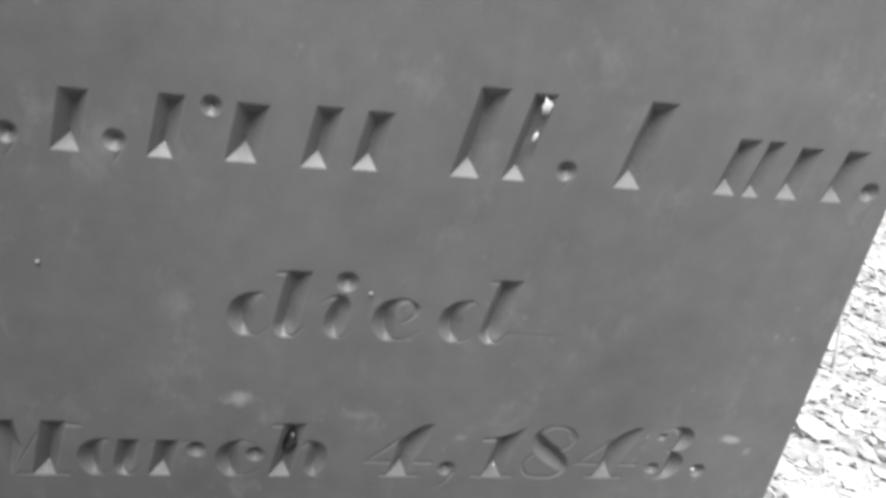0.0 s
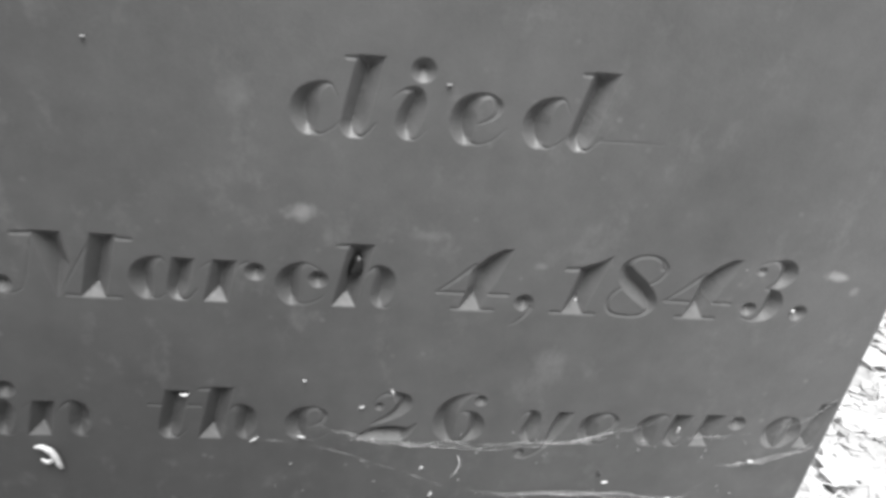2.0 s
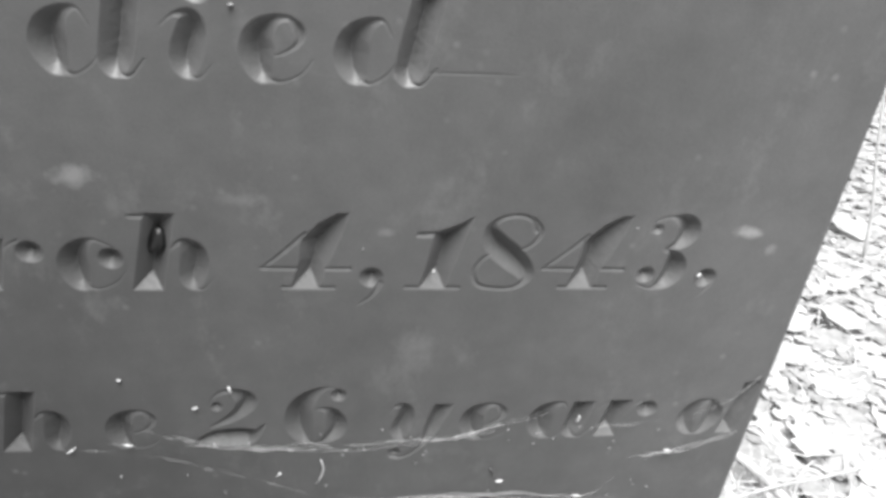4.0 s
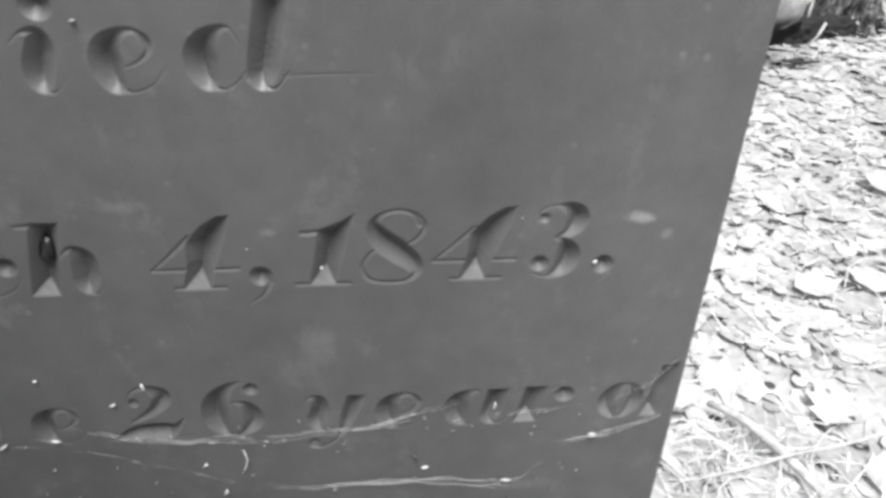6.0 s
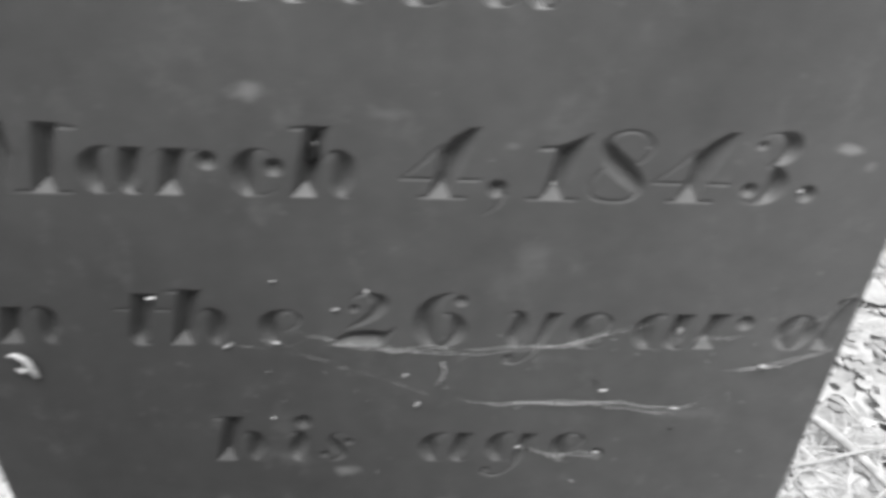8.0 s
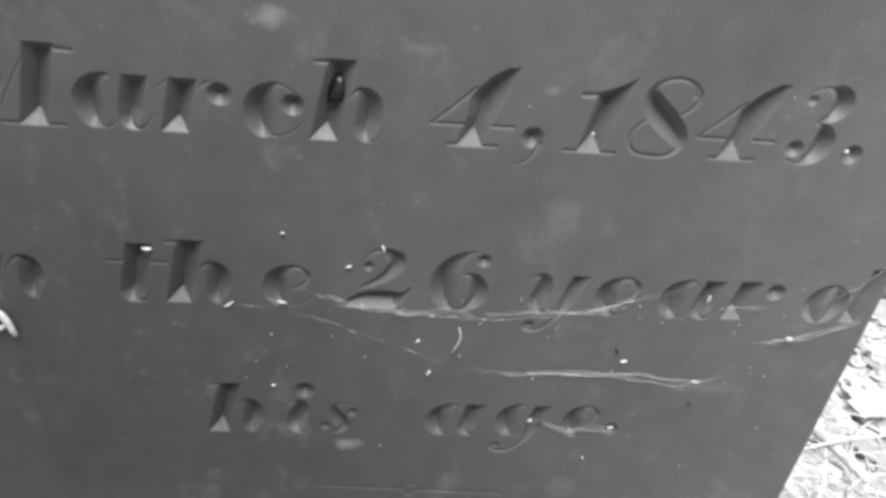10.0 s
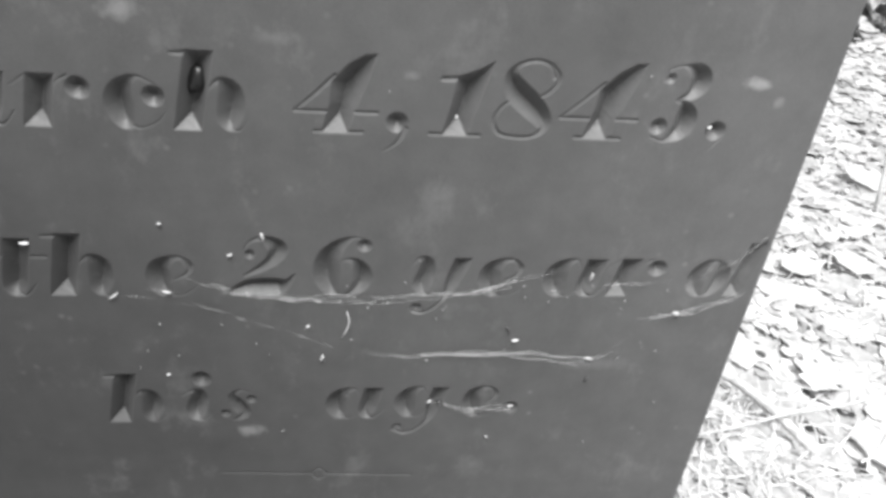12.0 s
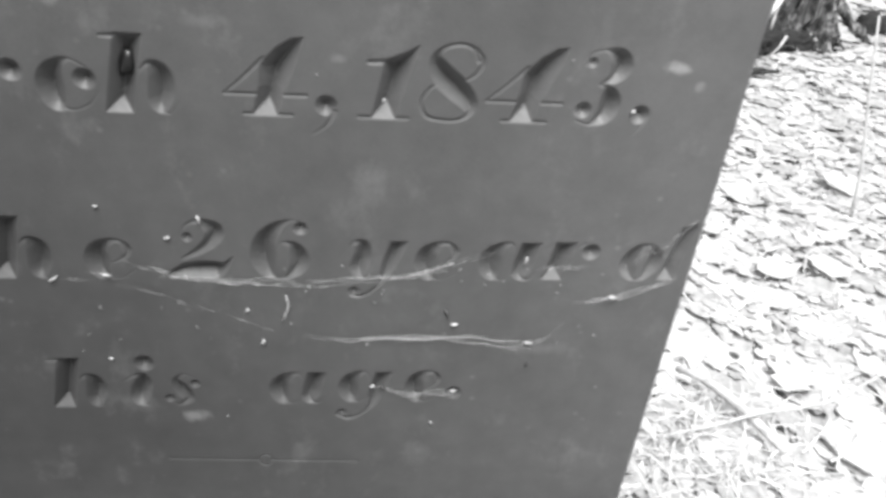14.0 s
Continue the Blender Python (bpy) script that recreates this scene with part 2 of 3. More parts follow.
def glyph_c():
    return ball(23.5, 17, 5.6) + cut((25, 22.5, 0.9), (18, 26.2, 1.1), (13, 24.4, 3.0), (8.7, 18.5, 6.0), (7.6, 12, 7.0), (9, 5, 5.2), (12.5, 1.8, 1.8), (17, 0.9, 0.9), (24, 4, 0.8), (29, 10, 0.6))


def glyph_r():
    return stem(6, 0, 27, 6.4) + cut((-3, 20, 0.5), (4, 25, 1.0)) + cut((13, 14, 0.5), (18, 23, 0.8), (23, 26, 1.2)) + ball(27, 20.5, 5.8)


def hump(x):
    return cut((x, 13, 0.5), (x + 5, 22, 1.0), (x + 10, 25.8, 2.2), (x + 14.5, 21, 5.6), (x + 14.4, 13, 6.5), (x + 13, 6, 5.0), (x + 14.6, 1.7, 1.7), (x + 18, 1.4, 0.8), (x + 23, 8, 0.5))


def glyph_h():
    return stem(6.5, 0, 40.5, 6.7) + head_serif(0, 40.5) + hump(13)


def glyph_n():
    return stem(7.5, 0, 27, 6.6) + cut((0, 20, 0.5), (6, 25, 1.0)) + hump(17)


def glyph_t():
    return tailed_stem(3.8, 37.5, 6.8) + cut((-5, 26, 1.4), (24, 26, 1.4))


def glyph_o():
    return cut((17, 26, 1.0), (11, 23, 3.6), (7, 16, 6.0), (6.3, 10, 6.0), (8.6, 3.6, 3.5), (12, 1, 1.2), (17, 3, 2.6), (21, 10, 4.8), (22, 17, 5.2), (20, 23, 3.0), (16, 26, 1.0))


def glyph_f():
    return stem(7, 0, 38, 5.4) + cut((0, 26, 0.8), (20, 26, 0.8)) + cut((15, 35, 4.2), (18.5, 39, 1.6))


def glyph_s():
    return ball(18.5, 18.5, 3.6) + ball(2.5, 6.5, 3.6) \
        + cut((18, 24, 0.8), (12, 26, 1.2), (7.5, 21, 2.8), (10.5, 13.5, 5.0), (13.5, 6, 3.8), (8, 1.2, 1.2), (2, 4, 0.8))


def glyph_y():
    return cut((0, 20, 0.5), (4, 25.5, 1.4), (9, 24, 3.8), (9, 16, 5.4), (7, 8, 5.4), (9, 2, 2.0), (14, 1.4, 0.9), (20, 7, 0.7)) \
        + cut((33, 37, 5.0), (27, 20, 5.0), (23.5, 9, 4.2), (20, -1, 2.0), (15, -8, 1.2), (8, -12, 1.4), (3, -11, 1.6), high=27) + ball(4.5, -8.5, 3.8)


def glyph_g():
    return bowl(0, 0.95) + cut((33, 37, 5.4), (27, 18, 5.4), (24, 6, 4.2), (21.5, -3, 2.0), (15, -11, 1.2), (7, -14, 1.8), (0, -11, 1.6), high=26) + ball(2.8, -9, 3.6)


def glyph_m_capital():
    return ball(2.5, 7, 5.8) + cut((2, 2, 1.0), (8, 1.5, 0.8), (14, 8, 0.8), (22, 38, 0.9)) + cut((12, 37.5, 1.6), (22, 38, 1.8)) \
        + outline_cut((20, 40), (35.5, 40), (38, 20), (29.5, -1.5)) + cut((30, 0, 0.7), (40, 19, 1.0), (51, 38, 1.0)) + stem(47.3, 0, 40, 6.6) \
        + cut((34, 1.3, 1.3), (61, 1.3, 1.3)) + cut((56, 37.8, 1.9), (69, 37, 1.5))


def glyph_four():
    return outline_cut((12, 0), (25.5, 0), (28.5, 12), (36, 31), (39, 41.5), (33, 41), (25, 36), (17, 27), (16.2, 16)) \
        + cut((9, 1.3, 1.4), (32, 1.3, 1.4)) + cut((0, 11.8, 1.4), (39, 11.8, 1.4)) + cut((0.5, 12.3, 1.1), (9, 20, 1.4), (19, 30, 1.6))


def glyph_one():
    return outline_cut((6.5, 0), (20, 0), (22, 10), (27, 28), (30.5, 40.5), (24, 36.5), (12, 31.5), (11.6, 24), (9.4, 12)) \
        + cut((1.2, 1.3, 1.4), (26, 1.3, 1.4)) + cut((5.5, 30, 1.7), (14, 30.5, 2.0))


def glyph_eight():
    return cut((29, 33, 1.7), (26, 39, 1.6), (19, 41, 1.5), (11, 38.5, 1.7), (8, 33, 3.4), (11.5, 25.5, 6.2), (19, 18.5, 6.6), (25.5, 11.8, 5.0), (27, 6.5, 2.8), (23, 2.2, 1.6),
               (15, 1, 1.5), (5, 3, 1.6), (2, 10, 1.6), (5, 17, 1.4), (10, 21, 1.2)) + cut((20, 21, 1.2), (28, 26, 1.5), (31, 33, 1.8), (27, 39.5, 1.3))


def glyph_three():
    return cut((2, 33, 1.0), (4, 39, 1.0), (11, 41, 1.2), (18, 38.5, 4.4), (20.5, 33, 5.8), (17, 26.4, 3.4), (10.5, 23, 0.9)) \
        + cut((10.5, 23, 0.9), (15, 21.5, 2.5), (18, 14, 6.0), (16, 6.5, 5.0), (9, 1.3, 1.4), (2, 3, 1.0)) + ball(4.5, 9, 4.8) + ball(5, 34.5, 3.0)


def glyph_two():
    return ball(6.5, 28, 3.4) + cut((3, 30, 0.8), (7, 36, 1.2), (14, 38, 2.2), (22, 32.5, 5.6), (19, 25, 4.2), (12, 19, 2.8), (3, 14, 1.2)) \
        + cut((-3, 3, 3.5), (6, 6, 5.8), (18, 6, 7.0), (26, 9, 3.0), (31, 15, 0.8), low=0)


def glyph_six():
    return ball(28, 34.5, 4.4) + cut((28, 38.5, 0.8), (22, 39.3, 1.2), (14, 34, 4.2), (8.6, 25, 6.8), (7.6, 14, 7.4), (10, 5.2, 4.5), (14, 1.4, 1.4), (20, 1.8, 1.8),
                                     (26, 8, 4.8), (27, 16, 5.6), (24, 23, 3.2), (18, 25, 1.0), (12, 20, 0.6))


def glyph_comma():
    return ball(7, 7, 5.8) + cut((10.5, 4, 2.6), (9, -1, 1.7), (6, -5, 1.2), (1, -8.5, 0.7))


def glyph_stop():
    return ball(5.5, 7.2, 5.6) + cut((9, 3.5, 1.2), (4, -4, 0.7))


def high_dot():
    return ball(5.5, 26.5, 5.2)


def hairline():
    return cut((0, 6.5, 0.7), (20, 7, 0.75), (36, 7, 0.5))


def bar(h, w):
    """A plain slanting bar in place of a letter."""
    return lambda: stem(w, 0, h, w)


def field(strokes, px, pz):
    """How deep the strokes lie under the points, in millimetres of sideways distance."""
    d = np.full(px.shape, -1.0)
    for kind, data, low, high in strokes:
        if kind == "poly":
            p = np.array(data, float)
            inside, near = np.zeros(px.shape, bool), np.full(px.shape, 99.0)
            for (ax, az), (bx, bz) in zip(p, np.roll(p, -1, axis=0)):
                if az != bz:
                    inside ^= ((az > pz) != (bz > pz)) & (px < (bx - ax) * (pz - az) / (bz - az) + ax)
                if az == 0 and bz == 0:
                    near = np.minimum(near, 0.72 * pz)
                    continue
                u = np.clip(((px - ax) * (bx - ax) + (pz - az) * (bz - az)) / ((bx - ax) ** 2 + (bz - az) ** 2), 0, 1)
                near = np.minimum(near, np.hypot(px - ax - u * (bx - ax), pz - az - u * (bz - az)))
            here = np.where(inside, near, -1.0)
        else:
            here, level = np.full(px.shape, -1.0), low is not None or high is not None
            for cx, cz, w in spline(data, 0.4):
                close = (np.abs(px - cx) < w + 0.5) & (np.abs(pz - cz) < w + 0.5)
                if close.any():
                    shallow = 1.0 if level else min(0.85, 0.48 + 0.08 * w)
                    here[close] = np.maximum(here[close], shallow * (w - np.hypot(px[close] - cx, pz[close] - cz)))
            if low is not None:
                here = np.minimum(here, 0.9 * (pz - low))
            if high is not None:
                here = np.minimum(here, 1.1 * (high - pz))
        d = np.maximum(d, here)
    return d


# ---------------- the gravestone ----------------
LEFT, RIGHT, THICK, BEVEL, SHOULDER, FOOT = -0.2848, 0.2492, 0.055, 0.003, 1.14, -0.25
FX0, FX1 = LEFT + BEVEL, RIGHT - BEVEL
CELL = 0.0004
DEPTH = 1.05        # wall steepness of the cuts

# each line: band from, to; baseline; (name, label, glyph, left edge in mm, width scale)
LINES = [
    (0.868, 0.938, 883.0, [("stop", glyph_stop, -199, 1), ("carved_bar", bar(30, 6.5), -176, 1), ("stop", glyph_stop, -153, 1), ("carved_bar", bar(31, 6.0), -134, 1),
                           ("carved_dot", high_dot, -110, 1), ("carved_bar", bar(29, 7.4), -99, 1), ("carved_bar", bar(31, 6.4), -64, 1), ("carved_bar", bar(30, 6.4), -40, 1),
                           ("carved_bar", bar(46, 7.4), 8, 1), ("carved_bar", bar(45, 6.0), 34, 1), ("stop", glyph_stop, 61, 1), ("carved_bar", bar(46, 7.2), 92, 1),
                           ("carved_bar", bar(31, 6.2), 146, 1), ("carved_bar", bar(31, 4.8), 162, 1), ("carved_bar", bar(29, 6.2), 181, 1), ("carved_bar", bar(29, 6.2), 207, 1),
                           ("stop", glyph_stop, 228, 1)]),
    (0.774, 0.832, 785.3, [("letter_d", glyph_d, -99, 1), ("letter_i", glyph_i, -50.5, 1), ("letter_e", glyph_e, -23.7, 1), ("letter_d", glyph_d, 12, 1.01), ("hairline", hairline, 51, 1)]),
    (0.672, 0.734, 686.3, [("letter_m", glyph_m_capital, -245.5, 1.0), ("letter_a", glyph_a, -180.2, 1), ("letter_r", glyph_r, -142, 1), ("letter_c", glyph_c, -105.7, 1),
                           ("letter_h", glyph_h, -74.8, 1), ("numeral_four", glyph_four, -18, 1), ("comma", glyph_comma, 24, 1), ("numeral_one", glyph_one, 46, 1),
                           ("numeral_eight", glyph_eight, 76.5, 1), ("numeral_four", glyph_four, 111.5, 1.0), ("numeral_three", glyph_three, 158, 1), ("stop", glyph_stop, 188, 1)]),
    (0.566, 0.634, 586.5, [("letter_i", glyph_i, -267, 1), ("letter_n", glyph_n, -247, 1), ("letter_t", glyph_t, -171.4, 1), ("letter_h", glyph_h, -149.7, 1.02),
                           ("letter_e", glyph_e, -100, 1), ("numeral_two", glyph_two, -50, 0.95), ("numeral_six", glyph_six, -11, 1.0), ("letter_y", glyph_y, 42.5, 1),
                           ("letter_e", glyph_e, 80, 1), ("letter_a", glyph_a, 117.5, 1.06), ("letter_r", glyph_r, 157, 1), ("letter_o", glyph_o, 203, 0.95), ("letter_f", glyph_f, 226.5, 0.95)]),
    (0.466, 0.534, 488.8, [("letter_h", glyph_h, -134.5, 0.98), ("letter_i", glyph_i, -90.5, 0.99), ("letter_s", glyph_s, -67.5, 1), ("letter_a", glyph_a, -5, 1.05),
                           ("letter_g", glyph_g, 38, 1), ("letter_e", glyph_e, 80, 0.9), ("stop", glyph_stop, 107.5, 0.95)]),
    (0.426, 0.448, 437.0, [("ornament", None, -9, 1)]),
]
LEAN = 0.009        # the lines of lettering rise a little to the right


def ornament():
    return cut((-62, 3, 1.2), (-10, 0.5, 1.4), (-4, 0, 1.6)) + cut((4, 0, 1.6), (10, -0.5, 1.4), (61, -3, 1.2)) \
        + cut((-6, 0, 0.8), (0, 5, 1.4), (6, 0, 0.8)) + cut((-6, 0, 0.8), (0, -5, 1.4), (6, 0, 0.8))


gravestone = tagged(new("gravestone"), "dark grey slate gravestone with V-cut italic lettering, upright in leaf litter", "gravestone")
slab_verts, slab_faces = [], []


def add_patch(xs, zs, depth):
    base = sum(len(v) for v in slab_verts)
    gx, gz = np.meshgrid(xs, zs)
    slab_verts.append(np.stack([gx, depth, gz], -1).reshape(-1, 3))
    w = len(xs)
    i = (np.arange(len(zs) - 1)[:, None] * w + np.arange(w - 1)[None, :])
    return slab_verts[-1], i, base, w


def corners(i, w):
    return np.stack([i, i + 1, i + w + 1, i + w], -1)


edges_z = [FOOT]
for z0, z1, base_mm, letters in sorted(LINES, key=lambda r: r[0]):
    # plain face up to this band
    xs, zs = np.linspace(FX0, FX1, 12), np.linspace(edges_z[-1], z0, 6)
    v, i, b, w = add_patch(xs, zs, np.zeros((6, 12)))
    slab_faces.append(b + corners(i, w).reshape(-1, 4))
    edges_z.append(z1)
    # the band with its cuts
    nx, nz = int(round((FX1 - FX0) / CELL)), int(round((z1 - z0) / CELL))
    xs, zs = np.linspace(FX0, FX1, nx + 1), np.linspace(z0, z1, nz + 1)
    gx, gz = np.meshgrid(xs * 1000, zs * 1000)
    best, owner = np.zeros(gx.shape), np.full(gx.shape, -1)
    made = []
    for k, (name, glyph, left, scale) in enumerate(letters):
        strokes = (glyph or ornament)()
        wob = 0.25 * math.sin(left * 1.7)
        d = np.full(gx.shape, -1.0)
        sel = (xs * 1000 > left - (75 if glyph is None else 12)) & (xs * 1000 < left + 80)
        d[:, sel] = field(strokes, (gx[:, sel] - left) / scale, gz[:, sel] - base_mm - LEAN * left - wob)
        more = d > best
        best[more], owner[more] = d[more], k
    rim = np.clip((FX1 * 1000 - gx) / 2.0, 0, 1) * np.clip((gx - FX0 * 1000) / 2.0, 0, 1)
    rim *= np.clip((gz - z0 * 1000) / 1.0, 0, 1) * np.clip((z1 * 1000 - gz) / 1.0, 0, 1)
    # the cuts keep small tool marks, and their edges are a little worn
    marks = 1 + 0.022 * np.sin(gx * 0.83 + np.sin(gz * 0.61) * 2) * np.sin(gz * 0.74 + gx * 0.29) + 0.012 * np.sin(gx * 2.3 + np.sin(gz * 1.1) * 2) * np.sin(gz * 1.9 + gx * 0.4)
    depth = np.where(best > 0, (np.sqrt(best ** 2 + 0.02) - 0.1414) * DEPTH * 0.001 * rim * marks, 0)
    v, i, b, w = add_patch(xs, zs, depth)
    q = corners(i, w)
    own = owner.ravel()[q].max(-1)
    # blank stretches of the band become large squares, the rest keeps its fine cells
    blank = own < 0
    rows8, cols8 = nz // 8, nx // 8
    whole = blank[:rows8 * 8, :cols8 * 8].reshape(rows8, 8, cols8, 8).all((1, 3))
    br, bc = np.nonzero(whole)
    k0 = br * 8 * w + bc * 8
    slab_faces.append(b + np.stack([k0, k0 + 8, k0 + 8 * w + 8, k0 + 8 * w], -1))
    fine = blank.copy()
    fine[:rows8 * 8, :cols8 * 8] &= ~np.repeat(np.repeat(whole, 8, 0), 8, 1)
    slab_faces.append(b + q[fine])
    for k, (name, glyph, left, scale) in enumerate(letters):
        mine = q[own == k]
        if len(mine):
            quads_mesh(name, v, mine, SLATE, gravestone, smooth=True)

xs, zs = np.linspace(FX0, FX1, 12), np.linspace(edges_z[-1], SHOULDER, 6)
v, i, b, w = add_patch(xs, zs, np.zeros((6, 12)))
slab_faces.append(b + corners(i, w).reshape(-1, 4))

# rounded head, arrises, sides and back
base = sum(len(v) for v in slab_verts)
mid, half = (LEFT + RIGHT) / 2, (RIGHT - LEFT) / 2
arc = [(math.cos(a), math.sin(a)) for a in np.linspace(0, math.pi, 25)]


def outline(inset, y):
    pts = [(LEFT + inset, FOOT), (RIGHT - inset, FOOT)] + [(mid + (half - inset) * c, SHOULDER + (0.11 - inset) * s) for c, s in arc]
    return np.array([(x, y, z) for x, z in pts])


rings = [outline(BEVEL, 0), outline(BEVEL * 0.3, BEVEL * 0.3), outline(0, BEVEL), outline(0, THICK - 0.004), outline(0.004, THICK)]
n = len(rings[0])
slab_verts.extend(rings)
for r in range(len(rings) - 1):
    a, c = base + r * n, base + (r + 1) * n
    slab_faces.append(np.array([(a + k, c + k, c + (k + 1) % n, a + (k + 1) % n) for k in range(n)]))
# head of the face and the back, as strips between mirrored points of the outline
for off, flip in ((base, False), (base + (len(rings) - 1) * n, True)):
    strip = []
    for k in range(12):
        r0, r1, l1, l0 = 2 + k, 3 + k, n - 2 - k, n - 1 - k
        strip.append((off + r0, off + r1, off + l1, off + l0) if not flip else (off + l0, off + l1, off + r1, off + r0))
    slab_faces.append(np.array(strip))
off = base + (len(rings) - 1) * n
slab_faces.append(np.array([(off, off + n - 1, off + 2, off + 1)]))
every = np.vstack(slab_verts)
every[:, 0] += 0.038 * np.clip(0.68 - every[:, 2], 0, 1) * np.clip((-every[:, 0] - 0.264) / 0.018, 0, 1)
_, first, same = np.unique(np.round(every, 6), axis=0, return_index=True, return_inverse=True)
quads_mesh("slab", every[first], same.ravel()[np.vstack(slab_faces)], SLATE, gravestone)


# ---------------- ground ----------------
def ground_height(x, y):
    return 0.03 * noise.noise((x * 0.9, y * 0.9, 0.3)) + 0.012 * noise.noise((x * 4.1, y * 4.1, 2.0))


def ground_sheet():
    near = np.linspace(-3, 4, 141)
    far = np.array([6, 10, 18, 35, 70, 150, 400])
    xs = np.concatenate([-3 - far[::-1], near, 4 + far])
    ys = np.concatenate([-3 - far[::-1], near, 4 + far])
    gx, gy = np.meshgrid(xs, ys)
    gz = np.array([ground_height(x, y) for x, y in zip(gx.ravel(), gy.ravel())]) - 0.02
    v = np.stack([gx.ravel(), gy.ravel(), gz], -1)
    w = len(xs)
    i = np.arange(len(ys) - 1)[:, None] * w + np.arange(w - 1)[None, :]
    return quads_mesh("ground", v, corners(i, w).reshape(-1, 4), SOIL, smooth=True)


tagged(ground_sheet(), "bare woodland soil under fallen leaves", "ground", kind="structure")


def leaf_shape(kind, rng):
    """Outline half-widths along a leaf of length 1, and its bend."""
    u = np.linspace(0, 1, 9)
    if kind == 0:      # ovate
        w = 0.32 * np.sin(np.pi * u ** 0.8)
    elif kind == 1:    # lobed
        w = (0.30 + 0.12 * np.sin(u * 20)) * np.sin(np.pi * u ** 0.7) ** 0.6
    elif kind == 2:    # broad
        w = 0.45 * np.sin(np.pi * u ** 0.65) ** 0.8
    else:              # narrow
        w = 0.16 * np.sin(np.pi * u)
    return u, np.maximum(w, 0.01) * rng.uniform(0.85, 1.15, 9)


def leaf_mesh(kind, rng, flat=1.0):
    u, w = leaf_shape(kind, rng)
    curl, cup, twist = flat * rng.uniform(-0.15, 0.28), flat * rng.uniform(-0.3, 0.4), flat * rng.uniform(-0.25, 0.25)
    rows = []
    for s, h in zip(u, w):
        lift = curl * (s - 0.5) ** 2
        for e in (-1, -0.5, 0, 0.5, 1):
            rows.append((s - 0.5, e * h, lift + cup * (e * h) ** 2 * 2 + twist * e * h * (s - 0.5) + 0.02 * flat * rng.normal()))
    v = np.array(rows)
    q = [(r * 5 + c, r * 5 + c + 1, r * 5 + c + 6, r * 5 + c + 5) for r in range(8) for c in range(4)]
    return v, np.array(q)


def turn(rng, tilt):
    return np.array(Euler((rng.normal() * tilt, rng.normal() * tilt, rng.uniform(0, 6.283))).to_matrix())


def scatter_leaves(name, rng, count, x0, x1, y0, y1, low, high, tilt, mat, label, lift=0.02):
    forms = [leaf_mesh(k % 4, rng, 0.55) for k in range(24)]
    vs, qs, total = [], [], 0
    for k in range(count):
        x, y = rng.uniform(x0, x1), rng.uniform(y0, y1)
        if -0.33 < x < 0.29 and -0.04 < y < 0.1:
            continue
        v, q = forms[rng.integers(len(forms))]
        size = rng.uniform(low, high)
        p = (v * size) @ turn(rng, tilt).T + (x, y, ground_height(x, y) - 0.024 + rng.uniform(0, lift))
        vs.append(p)
        qs.append(q + total)
        total += len(p)
    return tagged(quads_mesh(name, np.vstack(vs), np.vstack(qs), mat, smooth=True), label, "leaf litter", kind="stuff")


rng = np.random.default_rng(7)
scatter_leaves("leaf_litter", rng, 6400, 0.2, 3.0, 0.0, 2.9, 0.04, 0.12, 0.06, LEAF, "pale dry fallen leaves covering the woodland ground", 0.018)
scatter_leaves("leaf_litter", rng, 1300, -1.5, 0.2, 0.05, 1.6, 0.045, 0.12, 0.2, LEAF, "pale dry fallen leaves behind the gravestone", 0.018)
scatter_leaves("leaf_crumbs", rng, 11000, 0.2, 2.6, 0.0, 2.6, 0.010, 0.05, 0.10, LEAF, "small broken leaf crumbs lying in the litter", 0.022)


scatter_leaves("leaf_fragments", rng, 700, 0.25, 2.2, 0.05, 1.7, 0.008, 0.026, 0.16, DARK_LEAF, "small near-black leaf fragments among the pale litter", 0.030)


def bare(x, y):
    """Whether a spot lies on the unseen dark earth, kept leafless to cut bounce on the stone."""
    return (x + 0.05) ** 2 / 1.0 + (y + 0.62) ** 2 / 0.55 < 1 + 0.5 * noise.noise((x * 2.2, y * 2.2, 5.0))


def wide_litter():
    """The same litter all round, thinning out far from the stone; plain small leaves."""
    r = np.random.default_rng(21)
    forms = []
    for k in range(16):
        w = r.uniform(0.2, 0.42)
        v = np.array([(u - 0.5, e * w * math.sin(math.pi * min(max(u, 0.06), 0.94)) ** 0.7, 0.10 * (u - 0.5) ** 2 + 0.05 * abs(e) + 0.02 * r.normal()) for u in np.linspace(0, 1, 5) for e in (-1, 0, 1)])
        forms.append(v)
    cell = np.array([(a * 3 + b, a * 3 + b + 1, a * 3 + b + 4, a * 3 + b + 3) for a in range(4) for b in range(2)])
    vs, qs, total = [], [], 0
    for k in range(21000):
        far, a = 7.0 * r.uniform() ** 0.75, r.uniform(0, 6.283)
        x, y = 0.5 + far * math.cos(a), 0.5 + far * math.sin(a)
        if bare(x, y) or (0.3 < x < 2.8 and 0.1 < y < 2.7) or (-0.33 < x < 0.29 and -0.06 < y < 0.1):
            continue
        p = (forms[r.integers(16)] * r.uniform(0.06, 0.15)) @ turn(r, 0.10).T + (x, y, ground_height(x, y) - 0.016 + r.uniform(0, 0.016))
        vs.append(p)
        qs.append(cell + total)
        total += 15
    return tagged(quads_mesh("leaf_litter", np.vstack(vs), np.vstack(qs), LEAF, smooth=True), "pale dry fallen leaves spread over the woodland floor", "leaf litter", kind="stuff")


wide_litter()


